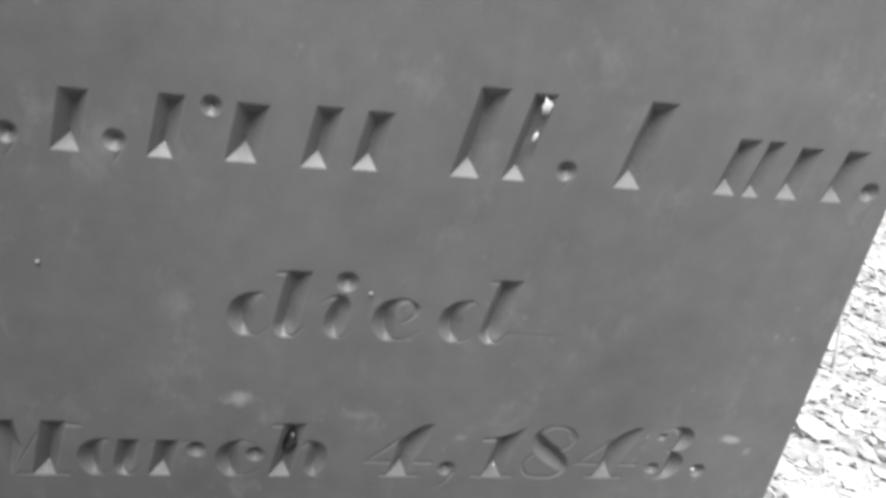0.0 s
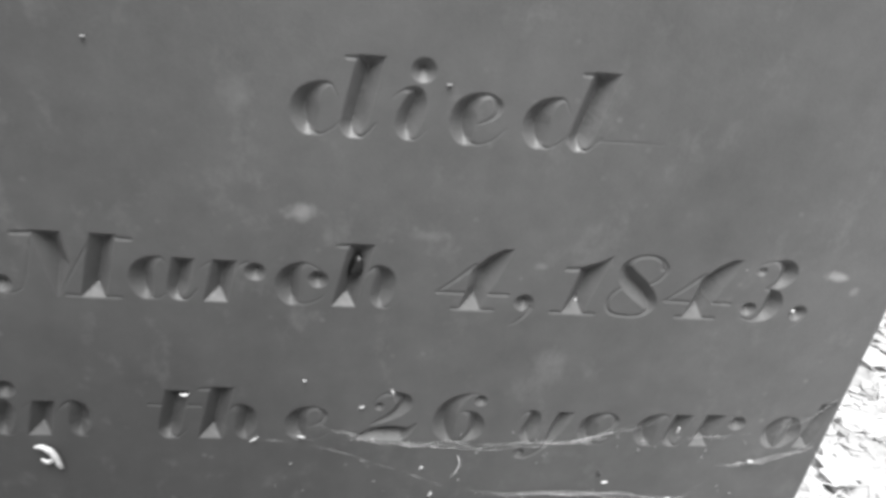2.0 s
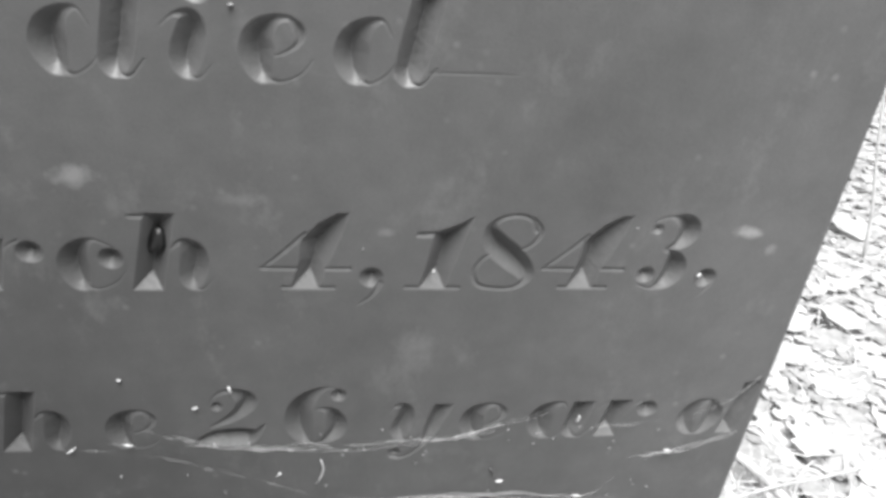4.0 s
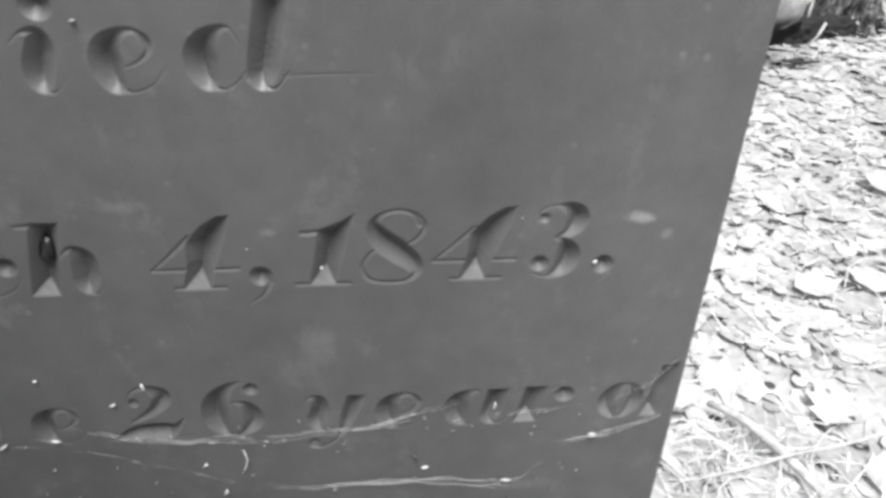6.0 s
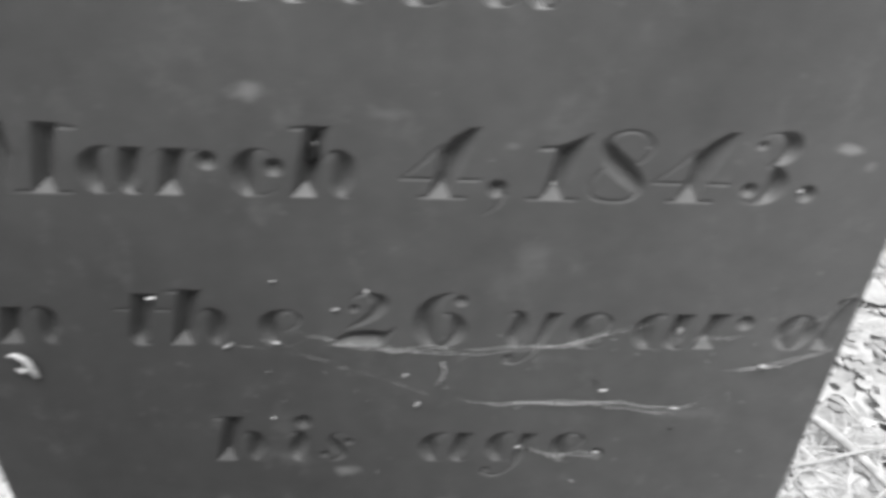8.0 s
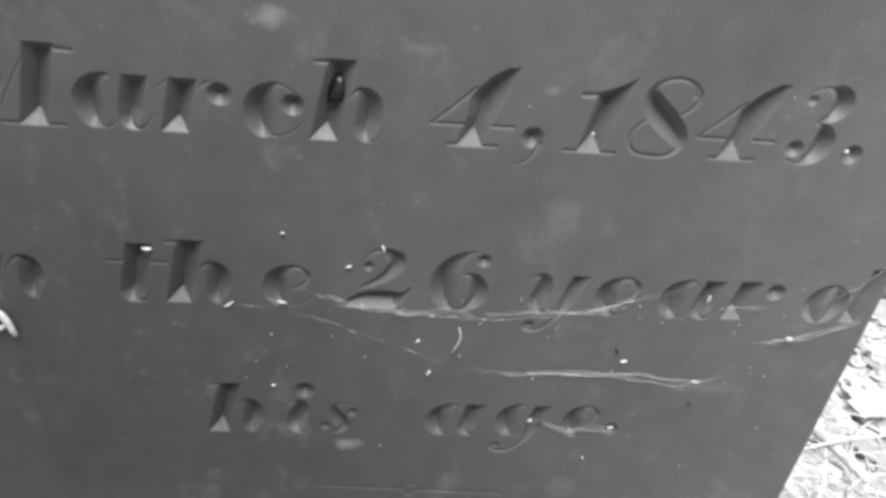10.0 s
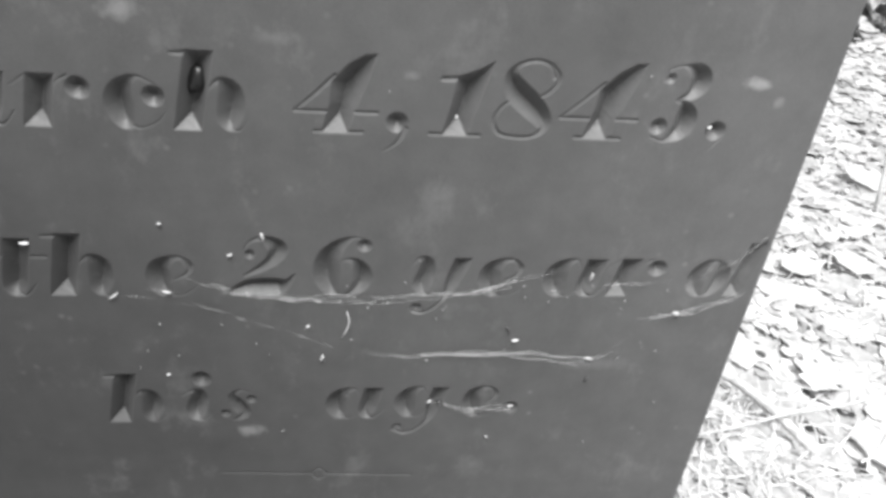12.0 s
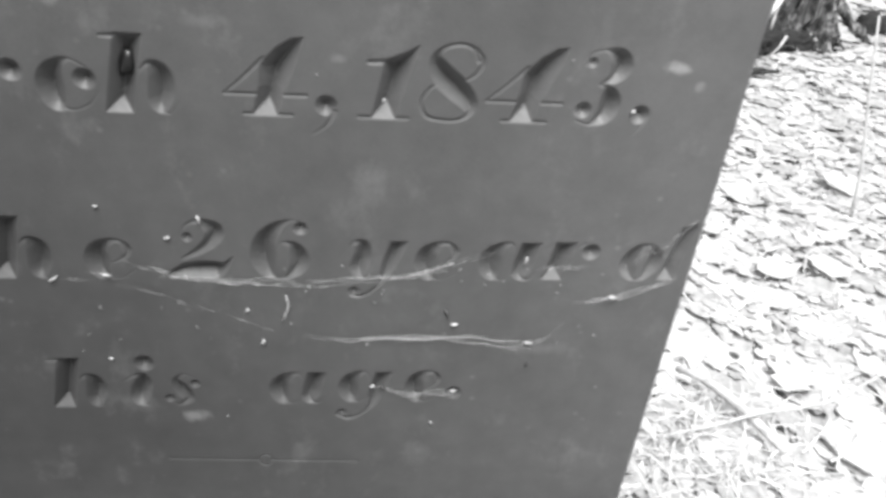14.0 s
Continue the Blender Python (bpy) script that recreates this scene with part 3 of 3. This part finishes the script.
def single_leaf(x, y, size, heading, kind, tilt, seed):
    r = np.random.default_rng(seed)
    v, q = leaf_mesh(kind, r)
    t = np.array(Euler((radians(tilt * 0.45), radians(tilt * 0.3), radians(heading))).to_matrix())
    ob = quads_mesh("fallen_leaf", (v * size) @ t.T + (x, y, ground_height(x, y) + 0.006), q, PALE_LEAF, smooth=True)
    return tagged(ob, "large pale dry leaf lying on the litter", "leaf", "large fallen leaves")


for row in ((1.05, 0.88, 0.10, 70, 2, 12, 1), (0.93, 0.86, 0.11, 10, 0, 8, 2), (0.66, 0.60, 0.13, -20, 1, 14, 3), (0.80, 0.55, 0.12, 60, 1, 10, 4),
            (0.56, 0.58, 0.10, 15, 0, 9, 5), (0.85, 0.40, 0.12, 30, 2, 16, 6), (0.62, 0.40, 0.11, -10, 2, 6, 7), (1.15, 0.62, 0.10, 40, 1, 12, 8),
            (1.30, 1.25, 0.11, 20, 2, 10, 9), (-0.62, 0.50, 0.12, 80, 2, 10, 10), (-0.66, 0.72, 0.11, 30, 0, 14, 11)):
    single_leaf(*row)


# ---------------- twigs and grass ----------------
def twig(points, label, name="twig", mat=WOOD, sides=8):
    bm = bmesh.new()
    tube(bm, spline(points, 0.02), sides)
    return tagged(part(name, bm, mat, smooth=True), label, "twig")


twig([(0.590, 0.545, 0.020, 0.005), (0.620, 0.50, 0.034, 0.0075), (0.655, 0.432, 0.034, 0.008), (0.692, 0.362, 0.020, 0.007)], "short thick pale stick lying in the leaves", "stick")
twig([(0.50, 0.40, 0.014, 0.0014), (0.58, 0.40, 0.036, 0.002), (0.66, 0.412, 0.048, 0.0024), (0.80, 0.44, 0.048, 0.0024), (0.94, 0.51, 0.042, 0.002), (1.2, 0.62, 0.03, 0.0014)], "long thin pale twig lying across the stick")
twig([(0.98, 0.66, 0.02, 0.002), (1.03, 0.60, 0.03, 0.0022), (1.08, 0.55, 0.022, 0.0015)], "thin pale twig on the leaves")
twig([(1.24, 1.105, -0.01, 0.0042), (1.243, 1.14, 0.10, 0.0038), (1.24, 1.185, 0.20, 0.0034), (1.24, 1.23, 0.30, 0.003), (1.235, 1.275, 0.42, 0.0025)], "thin bare upright sapling stem among the leaves", "sapling_stem")


def dry_grass():
    r = np.random.default_rng(3)
    vs, qs, total = [], [], 0
    for k in range(2300):
        if k < 230:
            x, y = r.normal(0.58, 0.09), r.normal(0.40, 0.06)
        else:
            x, y = r.uniform(0.3, 2.2), r.uniform(0.1, 2.2)
        a, ln, wd = r.uniform(0, 6.283), r.uniform(0.04, 0.14), r.uniform(0.0005, 0.0014)
        rise, bend = r.uniform(-0.05, 0.25), r.normal() * 0.8
        z = ground_height(x, y) + r.uniform(-0.005, 0.02)
        line = []
        for s in np.linspace(0, 1, 6):
            aa = a + bend * s
            line.append((x + math.cos(aa) * ln * s, y + math.sin(aa) * ln * s, z + rise * ln * (s - s * s) * 3))
        line = np.array(line)
        side = np.array((-math.sin(a), math.cos(a), 0.3)) * wd
        v = np.concatenate([line - side, line + side])
        vs.append(v)
        qs.append(np.array([(j, j + 1, j + 7, j + 6) for j in range(5)]) + total)
        total += 12
    return tagged(quads_mesh("dry_grass", np.vstack(vs), np.vstack(qs), STRAW), "thin dry grass blades lying over the leaves", "grass", kind="stuff")


dry_grass()


# ---------------- log and tree ----------------
def rough_tube(bm, points, sides, amount, freq, seed):
    tube(bm, points, sides)
    for v in bm.verts:
        k = noise.fractal(v.co * freq + Vector((seed, 0, 0)), 1.0, 2.0, 4)
        v.co += Vector((noise.noise(v.co * freq), noise.noise(v.co * freq + Vector((9, 0, 0))), k)) * amount


LOG_LINE = [(0.45, 1.91, 0.19, 0.15), (0.9, 2.03, 0.20, 0.16), (1.15, 2.105, 0.205, 0.16), (1.36, 2.17, 0.215, 0.15)]


def fallen_log():
    log = tagged(new("fallen_log"), "pale barkless fallen log lying in front of a tree", "log")
    bm = bmesh.new()
    rough_tube(bm, spline(LOG_LINE, 0.04), 30, 0.02, 6.0, 1.0)
    part("trunk", bm, LOGWOOD, log, smooth=True)
    # near-black sheet: shade under the log as colour, plus loose bark; ragged upper edge
    bm = bmesh.new()
    rows = []
    for k, (x, y, z, r) in enumerate(spline(LOG_LINE, 0.012)):
        top = -0.42 + 0.3 * noise.noise((x * 3, 3.0, 0)) + 0.16 * noise.noise((x * 11, 7.0, 0)) + 0.9 * max(0.0, 1 - abs(x - 1.15) / 0.014)
        ring = []
        for a in np.linspace(-2.3, top, 12):
            q = r + 0.026 + 0.014 * noise.noise((x * 12, a * 4, 0))
            ring.append(bm.verts.new((x + 0.29 * q * math.cos(a), y - 0.957 * q * math.cos(a), z + q * math.sin(a))))
        rows.append(ring)
    for a, b in zip(rows, rows[1:]):
        for k in range(11):
            bm.faces.new((a[k], b[k], b[k + 1], a[k + 1]))
    bmesh.ops.solidify(bm, geom=bm.faces[:], thickness=0.012)
    part("shaded_underside", bm, DARK_BARK_SHADE, log, "dark sheet for the log's shaded underside and loose bark", smooth=True)
    for line in ([(1.46, 2.11, 0.02, 0.002), (1.49, 2.10, 0.045, 0.003), (1.52, 2.11, 0.07, 0.004), (1.56, 2.15, 0.10, 0.006)],
                 [(1.36, 2.03, 0.14, 0.004), (1.40, 2.04, 0.19, 0.008), (1.45, 2.08, 0.23, 0.012), (1.50, 2.16, 0.27, 0.016)],
                 [(1.435, 2.05, 0.15, 0.004), (1.44, 2.06, 0.19, 0.006), (1.45, 2.08, 0.23, 0.009)]):
        bm = bmesh.new()
        tube(bm, spline(line, 0.01), 8)
        part("branch_stub", bm, LOGWOOD, log, smooth=True)
    return log


def tree():
    t = tagged(new("tree"), "rough-barked tree trunk with ribbed foot and dark hollows", "tree")
    tx, ty = 1.79, 2.53
    # the trunk is fluted: deep ribs at its foot that fade upwards
    zs = np.concatenate([np.linspace(-0.1, 0.6, 30), np.linspace(0.7, 6.4, 40)])
    n = 96
    vs = []
    for z in zs:
        r = np.interp(z, [-0.1, 0.0, 0.08, 0.2, 0.6, 2.6, 4.4, 6.4], [0.21, 0.175, 0.145, 0.125, 0.115, 0.10, 0.07, 0.02])
        deep = np.interp(z, [-0.1, 0.1, 0.35, 1.0], [0.42, 0.34, 0.16, 0.06])
        for k in range(n):
            a = 2 * math.pi * k / n + 0.25 * noise.noise((z * 4, 0.5, 0))
            rib = 0.5 * math.sin(5 * a + 1.3) + 0.34 * math.sin(9 * a + 0.4 + 2 * z) + 0.26 * math.sin(14 * a + 2.0)
            q = r * (1 + deep * rib + 0.10 * noise.noise((math.cos(a) * 4, math.sin(a) * 4, z * 9)) + 0.05 * noise.noise((math.cos(a) * 14, math.sin(a) * 14, z * 20)))
            vs.append((tx + 0.012 * z + q * math.cos(a), ty + 0.025 * z + q * math.sin(a), z))
    quads = [(j * n + k, j * n + (k + 1) % n, (j + 1) * n + (k + 1) % n, (j + 1) * n + k) for j in range(len(zs) - 1) for k in range(n)]
    quads_mesh("trunk", vs, quads, BARK, t, smooth=True)
    # near-black lumps round the foot stand for the shade inside its cavities
    for x, y, long, wide, tall, seed in ((1.62, 2.34, 0.12, 0.05, 0.055, 1.0), (1.73, 2.36, 0.10, 0.04, 0.045, 5.0), (1.87, 2.38, 0.06, 0.03, 0.035, 9.0), (1.53, 2.27, 0.08, 0.04, 0.05, 13.0)):
        bm = bmesh.new()
        bmesh.ops.create_icosphere(bm, subdivisions=4, radius=1.0)
        for v in bm.verts:
            k = 1 + 0.5 * noise.noise(v.co * 1.8 + Vector((seed, 0, 0))) + 0.35 * noise.noise(v.co * 5.0 + Vector((0, seed, 0))) + 0.15 * noise.noise(v.co * 13.0)
            v.co = Vector((x + long * v.co.x * k, y + wide * v.co.y * k + 0.3 * long * v.co.x, 0.01 + tall * v.co.z * k))
        part("hollow", bm, DARK_BARK_SHADE, t, "near-black lump standing for the shade in the hollow foot", smooth=True)
    for a, reach, thick in ((206, 0.20, 0.008), (236, 0.19, 0.006), (264, 0.18, 0.009), (300, 0.20, 0.008), (332, 0.28, 0.020)):
        c, q = math.cos(radians(a)), math.sin(radians(a))
        c2, q2 = math.cos(radians(a + 9)), math.sin(radians(a + 9))
        bm = bmesh.new()
        rough_tube(bm, spline([(tx + 0.11 * c, ty + 0.11 * q, 0.30, thick), (tx + 0.135 * c2, ty + 0.135 * q2, 0.16, thick * 1.2), (tx + 0.8 * reach * c, ty + 0.8 * reach * q, 0.07, thick),
                               (tx + reach * c2, ty + reach * q2, 0.02, thick * 0.8), (tx + 1.2 * reach * c2, ty + 1.2 * reach * q2, -0.04, thick * 0.6)], 0.012), 10, 0.016, 22.0, float(a))
        part("root", bm, BARK, t, smooth=True)
    r = random.Random(4)
    for k in range(11):
        a, z = k * 2.4, 2.4 + 0.33 * k
        ln = 1.5 - 0.07 * k
        c, q = math.cos(a), math.sin(a)
        x0, y0 = tx + 0.012 * z, ty + 0.025 * z
        bm = bmesh.new()
        limb = [(x0, y0, z, 0.05 - 0.003 * k), (x0 + 0.35 * ln * c, y0 + 0.35 * ln * q, z + 0.3, 0.036 - 0.002 * k),
                (x0 + 0.7 * ln * c + r.uniform(-0.1, 0.1), y0 + 0.7 * ln * q, z + 0.55, 0.02), (x0 + ln * c, y0 + ln * q + r.uniform(-0.15, 0.15), z + 0.95, 0.006)]
        line = spline(limb, 0.08)
        tube(bm, line, 9)
        for j in (len(line) // 3, len(line) // 2, 2 * len(line) // 3, 5 * len(line) // 6):
            bx, by, bz, br = line[j]
            aa = a + r.choice((-1, 1)) * r.uniform(0.5, 1.1)
            w = r.uniform(0.3, 0.6)
            tube(bm, spline([(bx, by, bz, br * 0.6), (bx + w * 0.5 * math.cos(aa), by + w * 0.5 * math.sin(aa), bz + 0.16, br * 0.4), (bx + w * math.cos(aa), by + w * math.sin(aa), bz + 0.42, 0.003)], 0.08), 6)
        part("limb", bm, BARK, t, smooth=True)
    return t


def bark_chunk(x, y, long, wide, tall, turned, seed):
    """A broken flake of bark: jagged, hollow below, lying tilted."""
    bm = bmesh.new()
    bmesh.ops.create_icosphere(bm, subdivisions=3, radius=1.0)
    c, q = math.cos(radians(turned)), math.sin(radians(turned))
    for v in bm.verts:
        k = 1 + 0.55 * noise.noise(v.co * 2.0 + Vector((seed, 0, 0))) + 0.3 * noise.noise(v.co * 7.0 + Vector((0, seed, 0)))
        u, w = long * v.co.x * k, wide * v.co.y * k
        v.co = Vector((x + u * c - w * q, y + u * q + w * c, 0.012 + tall * v.co.z * k))
    return tagged(part("bark_chunk", bm, DARK_BARK_SHADE, smooth=True), "dark broken chunk of damp bark on the leaves", "bark", "chunks of bark")


bark_chunk(1.125, 1.96, 0.055, 0.05, 0.05, 10, 0.0)
bark_chunk(2.20, 2.62, 0.09, 0.05, 0.06, 20, 4.0)
bark_chunk(1.42, 2.03, 0.07, 0.012, 0.010, 5, 8.0)
twig([(1.10, 1.85, 0.06, 0.003), (1.13, 1.82, 0.04, 0.0045), (1.165, 1.80, 0.022, 0.005), (1.20, 1.81, 0.025, 0.004)], "short curved pale twig by a bark chunk")
fallen_log()
tree()


# ---------------- cobwebs and flecks on the stone ----------------
def web_film():
    """Matted silk: thin, streaky and mostly see-through."""
    m, n, l, bsdf = material("web_film")
    co = n.new("ShaderNodeTexCoord").outputs["Object"]
    streak = noise_tex(n, l, stretched(n, l, co, 90, 90, 900), 1.0, 4, 0.65)
    patchy = noise_tex(n, l, co, 150.0, 6, 0.7)
    a = math_node(n, l, "MULTIPLY", ramp(n, l, streak, [(0.36, 0.0), (0.66, 0.8)]), ramp(n, l, patchy, [(0.40, 0.08), (0.62, 1.0)]))
    l.new(a, bsdf.inputs["Alpha"])
    bsdf.inputs["Base Color"].default_value = (0.5, 0.5, 0.5, 1)
    bsdf.inputs["Roughness"].default_value = 0.7
    return m


FILM = web_film()


def cobweb():
    web = tagged(new("cobweb"), "torn sagging cobweb strung across the face of the gravestone", "cobweb")
    r = np.random.default_rng(11)
    runs = [
        (1, 0.0036, [(-0.080, 0.600), (-0.050, 0.589), (0.0, 0.586), (0.040, 0.588), (0.072, 0.592)]),
        (2, 0.0018, [(0.055, 0.590), (0.078, 0.592), (0.106, 0.602), (0.130, 0.612)]),
        (2, 0.0024, [(0.020, 0.546), (0.047, 0.544), (0.094, 0.546), (0.130, 0.544), (0.158, 0.540)]),
        (1, 0.0030, [(0.150, 0.540), (0.166, 0.546), (0.176, 0.556)]),
        (2, 0.0026, [(0.177, 0.573), (0.203, 0.577), (0.230, 0.587), (0.240, 0.596)]),
        (2, 0.0040, [(0.205, 0.604), (0.226, 0.616), (0.243, 0.634), (0.2485, 0.65)]),
        (1, 0.0040, [(-0.120, 0.587), (-0.09, 0.585), (-0.05, 0.572), (-0.02, 0.560), (0.0, 0.548)]),
        (1, 0.0024, [(0.150, 0.598), (0.172, 0.598), (0.195, 0.602)]),
        (1, 0.0034, [(0.060, 0.506), (0.075, 0.500), (0.092, 0.498), (0.112, 0.500)]),
    ]
    for run, (threads, width, line) in enumerate(runs):
        faint = run in (3, 5, 6, 7)
        if run == 6:
            width *= 0.7
        # matted silk, torn into short uneven shreds
        mid = spline([(x, z) for x, z in line], 0.0012)
        start = 0
        while start < len(mid) - 4:
            span = mid[start:start + int(r.integers(7, 26))]
            start += int(len(span) * r.uniform(0.45, 1.0)) + 1
            if len(span) < 4:
                break
            seed, off = r.uniform(0, 50), r.normal() * width * (0.55 if faint else 0.28)
            vs = []
            for k, (x, z) in enumerate(span):
                end = math.sin(math.pi * (k + 0.3) / (len(span) - 0.4))
                w = width * (0.6 if faint else 0.46) * end * (0.35 + 0.9 * abs(noise.noise((x * 90, seed, 0))))
                wave = off + width * 0.5 * noise.noise((x * 70, seed, 3.0))
                for e in (-1, 0, 1):
                    vs.append((x, -0.0018 - 0.0002 * (run % 3), z + wave + e * w))
            q = [(a * 3 + b, a * 3 + b + 3, a * 3 + b + 4, a * 3 + b + 1) for a in range(len(span) - 1) for b in range(2)]
            quads_mesh("veil", vs, q, SHEET if faint else FILM, web, smooth=True)
        # single threads that part and meet again
        for k in range(0 if run == 6 else 2 if faint else 3 + 2 * threads):
            pts = spline([(x, z) for x, z in line], 0.003)
            n0 = int(len(pts) * r.uniform(0, 0.45))
            pts = pts[n0:n0 + max(5, int(len(pts) * r.uniform(0.3, 0.9)))]
            if len(pts) < 4:
                continue
            seed, rise, thin = r.uniform(0, 50), r.normal() * 0.05, r.uniform(0.00004, 0.00010)
            rows = [(x, -0.0026 - 0.0004 * k / 8, z + width * 1.4 * noise.noise((x * 55, seed, 0)) + 0.0005 * noise.noise((x * 300, seed, 1)) + rise * (x - pts[0][0]), thin * (0.6 + 0.9 * abs(noise.noise((x * 120, seed, 2)))))
                    for x, z in pts]
            bm = bmesh.new()
            tube(bm, rows, 4)
            part("strand", bm, SILK, web)
    # the thin sheet that sags between the strands and frays towards its edges
    xs = np.linspace(-0.09, 0.20, 80)
    vs, q, dense = [], [], []
    for k, x in enumerate(xs):
        full = math.sin(math.pi * k / 79) ** 0.7
        top = 0.589 + 0.003 * noise.noise((x * 40, 1, 0))
        low = top - 0.046 * full * (0.8 + 0.5 * noise.noise((x * 22, 0, 0)))
        for e in np.linspace(0, 1, 12):
            vs.append((x, -0.0012 - 0.001 * e * (1 - e), top + (low - top) * e))
            dense.append(full * (1 - e) ** 0.8)
    q = [(a * 12 + b, a * 12 + b + 12, a * 12 + b + 13, a * 12 + b + 1) for a in range(79) for b in range(11)]
    sheet = quads_mesh("sheet", vs, q, HAZE, web, smooth=True)
    sheet.data.attributes.new("density", "FLOAT", "POINT").data.foreach_set("value", dense)
    return web


def thinned(name, amount, attribute=""):
    m = web_film()
    m.name = name
    n, l = m.node_tree.nodes, m.node_tree.links
    alpha = n["Principled BSDF"].inputs["Alpha"]
    thin = math_node(n, l, "MULTIPLY", alpha.links[0].from_socket, amount)
    if attribute:
        at = n.new("ShaderNodeAttribute")
        at.attribute_name = attribute
        thin = math_node(n, l, "MULTIPLY", thin, at.outputs["Fac"])
    l.new(thin, alpha)
    return m


SHEET = thinned("web_sheet", 0.6)
HAZE = thinned("web_haze", 0.8, "density")
cobweb()


def fleck(x, z, length, width, angle, mat, label, name="fleck", deep=-0.0009, thick=0.0008):
    """A small ragged flake that clings to the face; two pale ones stand for glints."""
    r = random.Random(int(x * 1e5) * 7 + int(z * 1e5))
    bm = bmesh.new()
    bmesh.ops.create_icosphere(bm, subdivisions=2, radius=1.0)
    c, s = math.cos(radians(angle)), math.sin(radians(angle))
    for v in bm.verts:
        k = 0.85 + 0.6 * noise.noise(v.co * 2.3 + Vector((x * 90, z * 90, 0)))
        u, w = v.co.x * length * 0.5 * k, v.co.z * width * 0.5 * k
        bend = 0.25 * u * u / max(length, 1e-4)
        v.co = Vector((x + u * c - (w + bend) * s, deep + v.co.y * thick, z + u * s + (w + bend) * c))
    return tagged(part(name, bm, mat, smooth=True), label, "debris", "flecks on the stone")


PALE, DARK = "small pale fleck on the stone, debris save for two painted glints", "small dark husk caught in the cobweb"
for x, z, ln, wd, an, mat in (
        (-0.0365, 0.626, 0.007, 0.0022, 105, FLECK), (-0.054, 0.614, 0.004, 0.003, 20, FLECK), (-0.089, 0.589, 0.007, 0.002, -15, FLECK), (-0.156, 0.6195, 0.006, 0.003, 0, FLECK),
        (0.146, 0.602, 0.008, 0.003, 80, FLECK), (0.103, 0.563, 0.008, 0.002, 115, HUSK), (0.108, 0.5545, 0.006, 0.003, 10, FLECK), (-0.014, 0.565, 0.003, 0.003, 50, FLECK),
        (-0.006, 0.541, 0.006, 0.003, 70, FLECK), (0.158, 0.523, 0.006, 0.003, 60, HUSK), (0.100, 0.471, 0.005, 0.002, 110, FLECK), (0.060, 0.504, 0.004, 0.003, 30, FLECK),
        (0.112, 0.4995, 0.005, 0.003, 10, FLECK), (0.203, 0.576, 0.007, 0.004, -20, FLECK), (-0.117, 0.586, 0.008, 0.0022, 40, FLECK), (-0.095, 0.528, 0.003, 0.002, 0, FLECK),
        # the first two here are glints in a carved bar, made as pale flecks
        (0.050, 0.922, 0.010, 0.008, 80, FLECK), (0.047, 0.907, 0.007, 0.004, 70, FLECK), (0.1892, 0.697, 0.0032, 0.003, 20, FLECK), (0.0595, 0.698, 0.003, 0.0024, 70, FLECK),
        (-0.187, 0.8235, 0.0028, 0.002, 0, DUST), (-0.0245, 0.815, 0.003, 0.0016, 10, DUST),
        (-0.088, 0.633, 0.003, 0.002, 0, FLECK), (0.156, 0.540, 0.008, 0.003, -8, FLECK)):
    fleck(x, z, ln * 0.9, wd * 0.7, an, mat, DARK if mat is HUSK else PALE)

PIT = plain("wet_pit", 0.003, 0.009, 300.0, 0.42)
fleck(-0.0618, 0.7105, 0.017, 0.0085, 80, PIT, "black wet seed husk lodged in a carved stem", "seed_husk", 0.0035, 0.004)
fleck(0.0665, 0.5035, 0.005, 0.003, -20, PIT, "black husk caught beside a carved letter", "seed_husk")


def web_dust():
    """Crumbs and dust grains held by the web."""
    r = np.random.default_rng(5)
    bm = bmesh.new()
    for k in range(44):
        x = r.uniform(-0.11, 0.235)
        z = (r.normal(0.588, 0.006) if k < 16 else r.uniform(0.53, 0.60) if k < 36 else r.uniform(0.46, 0.78))
        a, b, t = r.uniform(0.0003, 0.0011), r.uniform(0.0002, 0.0005), r.uniform(0, 3.14)
        m = pose(x, -0.0016, z, r.uniform(0, 90), math.degrees(t), 0) @ Matrix.Diagonal((a, b, b, 1))
        bmesh.ops.create_icosphere(bm, subdivisions=1, radius=1.0, matrix=m)
    return tagged(part("web_dust", bm, DUST), "tiny pale crumbs and dust grains clinging to web and stone", "dust", kind="stuff")


web_dust()

# a curled thread of bark and a scrap hanging by the web
bm = bmesh.new()
tube(bm, spline([(0.008, -0.002, 0.577, 0.0003), (0.0095, -0.003, 0.570, 0.0005), (0.007, -0.003, 0.562, 0.0004), (0.005, -0.002, 0.558, 0.0002)], 0.001), 6)
tagged(part("curled_fibre", bm, FLECK, smooth=True), "thin curled pale fibre hanging from the cobweb", "fibre")
bm = bmesh.new()
tube(bm, spline([(-0.243, -0.002, 0.577, 0.0008), (-0.238, -0.003, 0.578, 0.0016), (-0.233, -0.003, 0.573, 0.0020), (-0.230, -0.003, 0.563, 0.0016), (-0.2295, -0.002, 0.560, 0.0006)], 0.001), 6)
tube(bm, spline([(-0.241, -0.0015, 0.567, 0.0006), (-0.237, -0.002, 0.565, 0.0015), (-0.233, -0.002, 0.568, 0.0012)], 0.001), 6)
tagged(part("leaf_scrap", bm, FLECK, smooth=True), "curled pale scrap of dry leaf stuck to the stone", "leaf scrap")
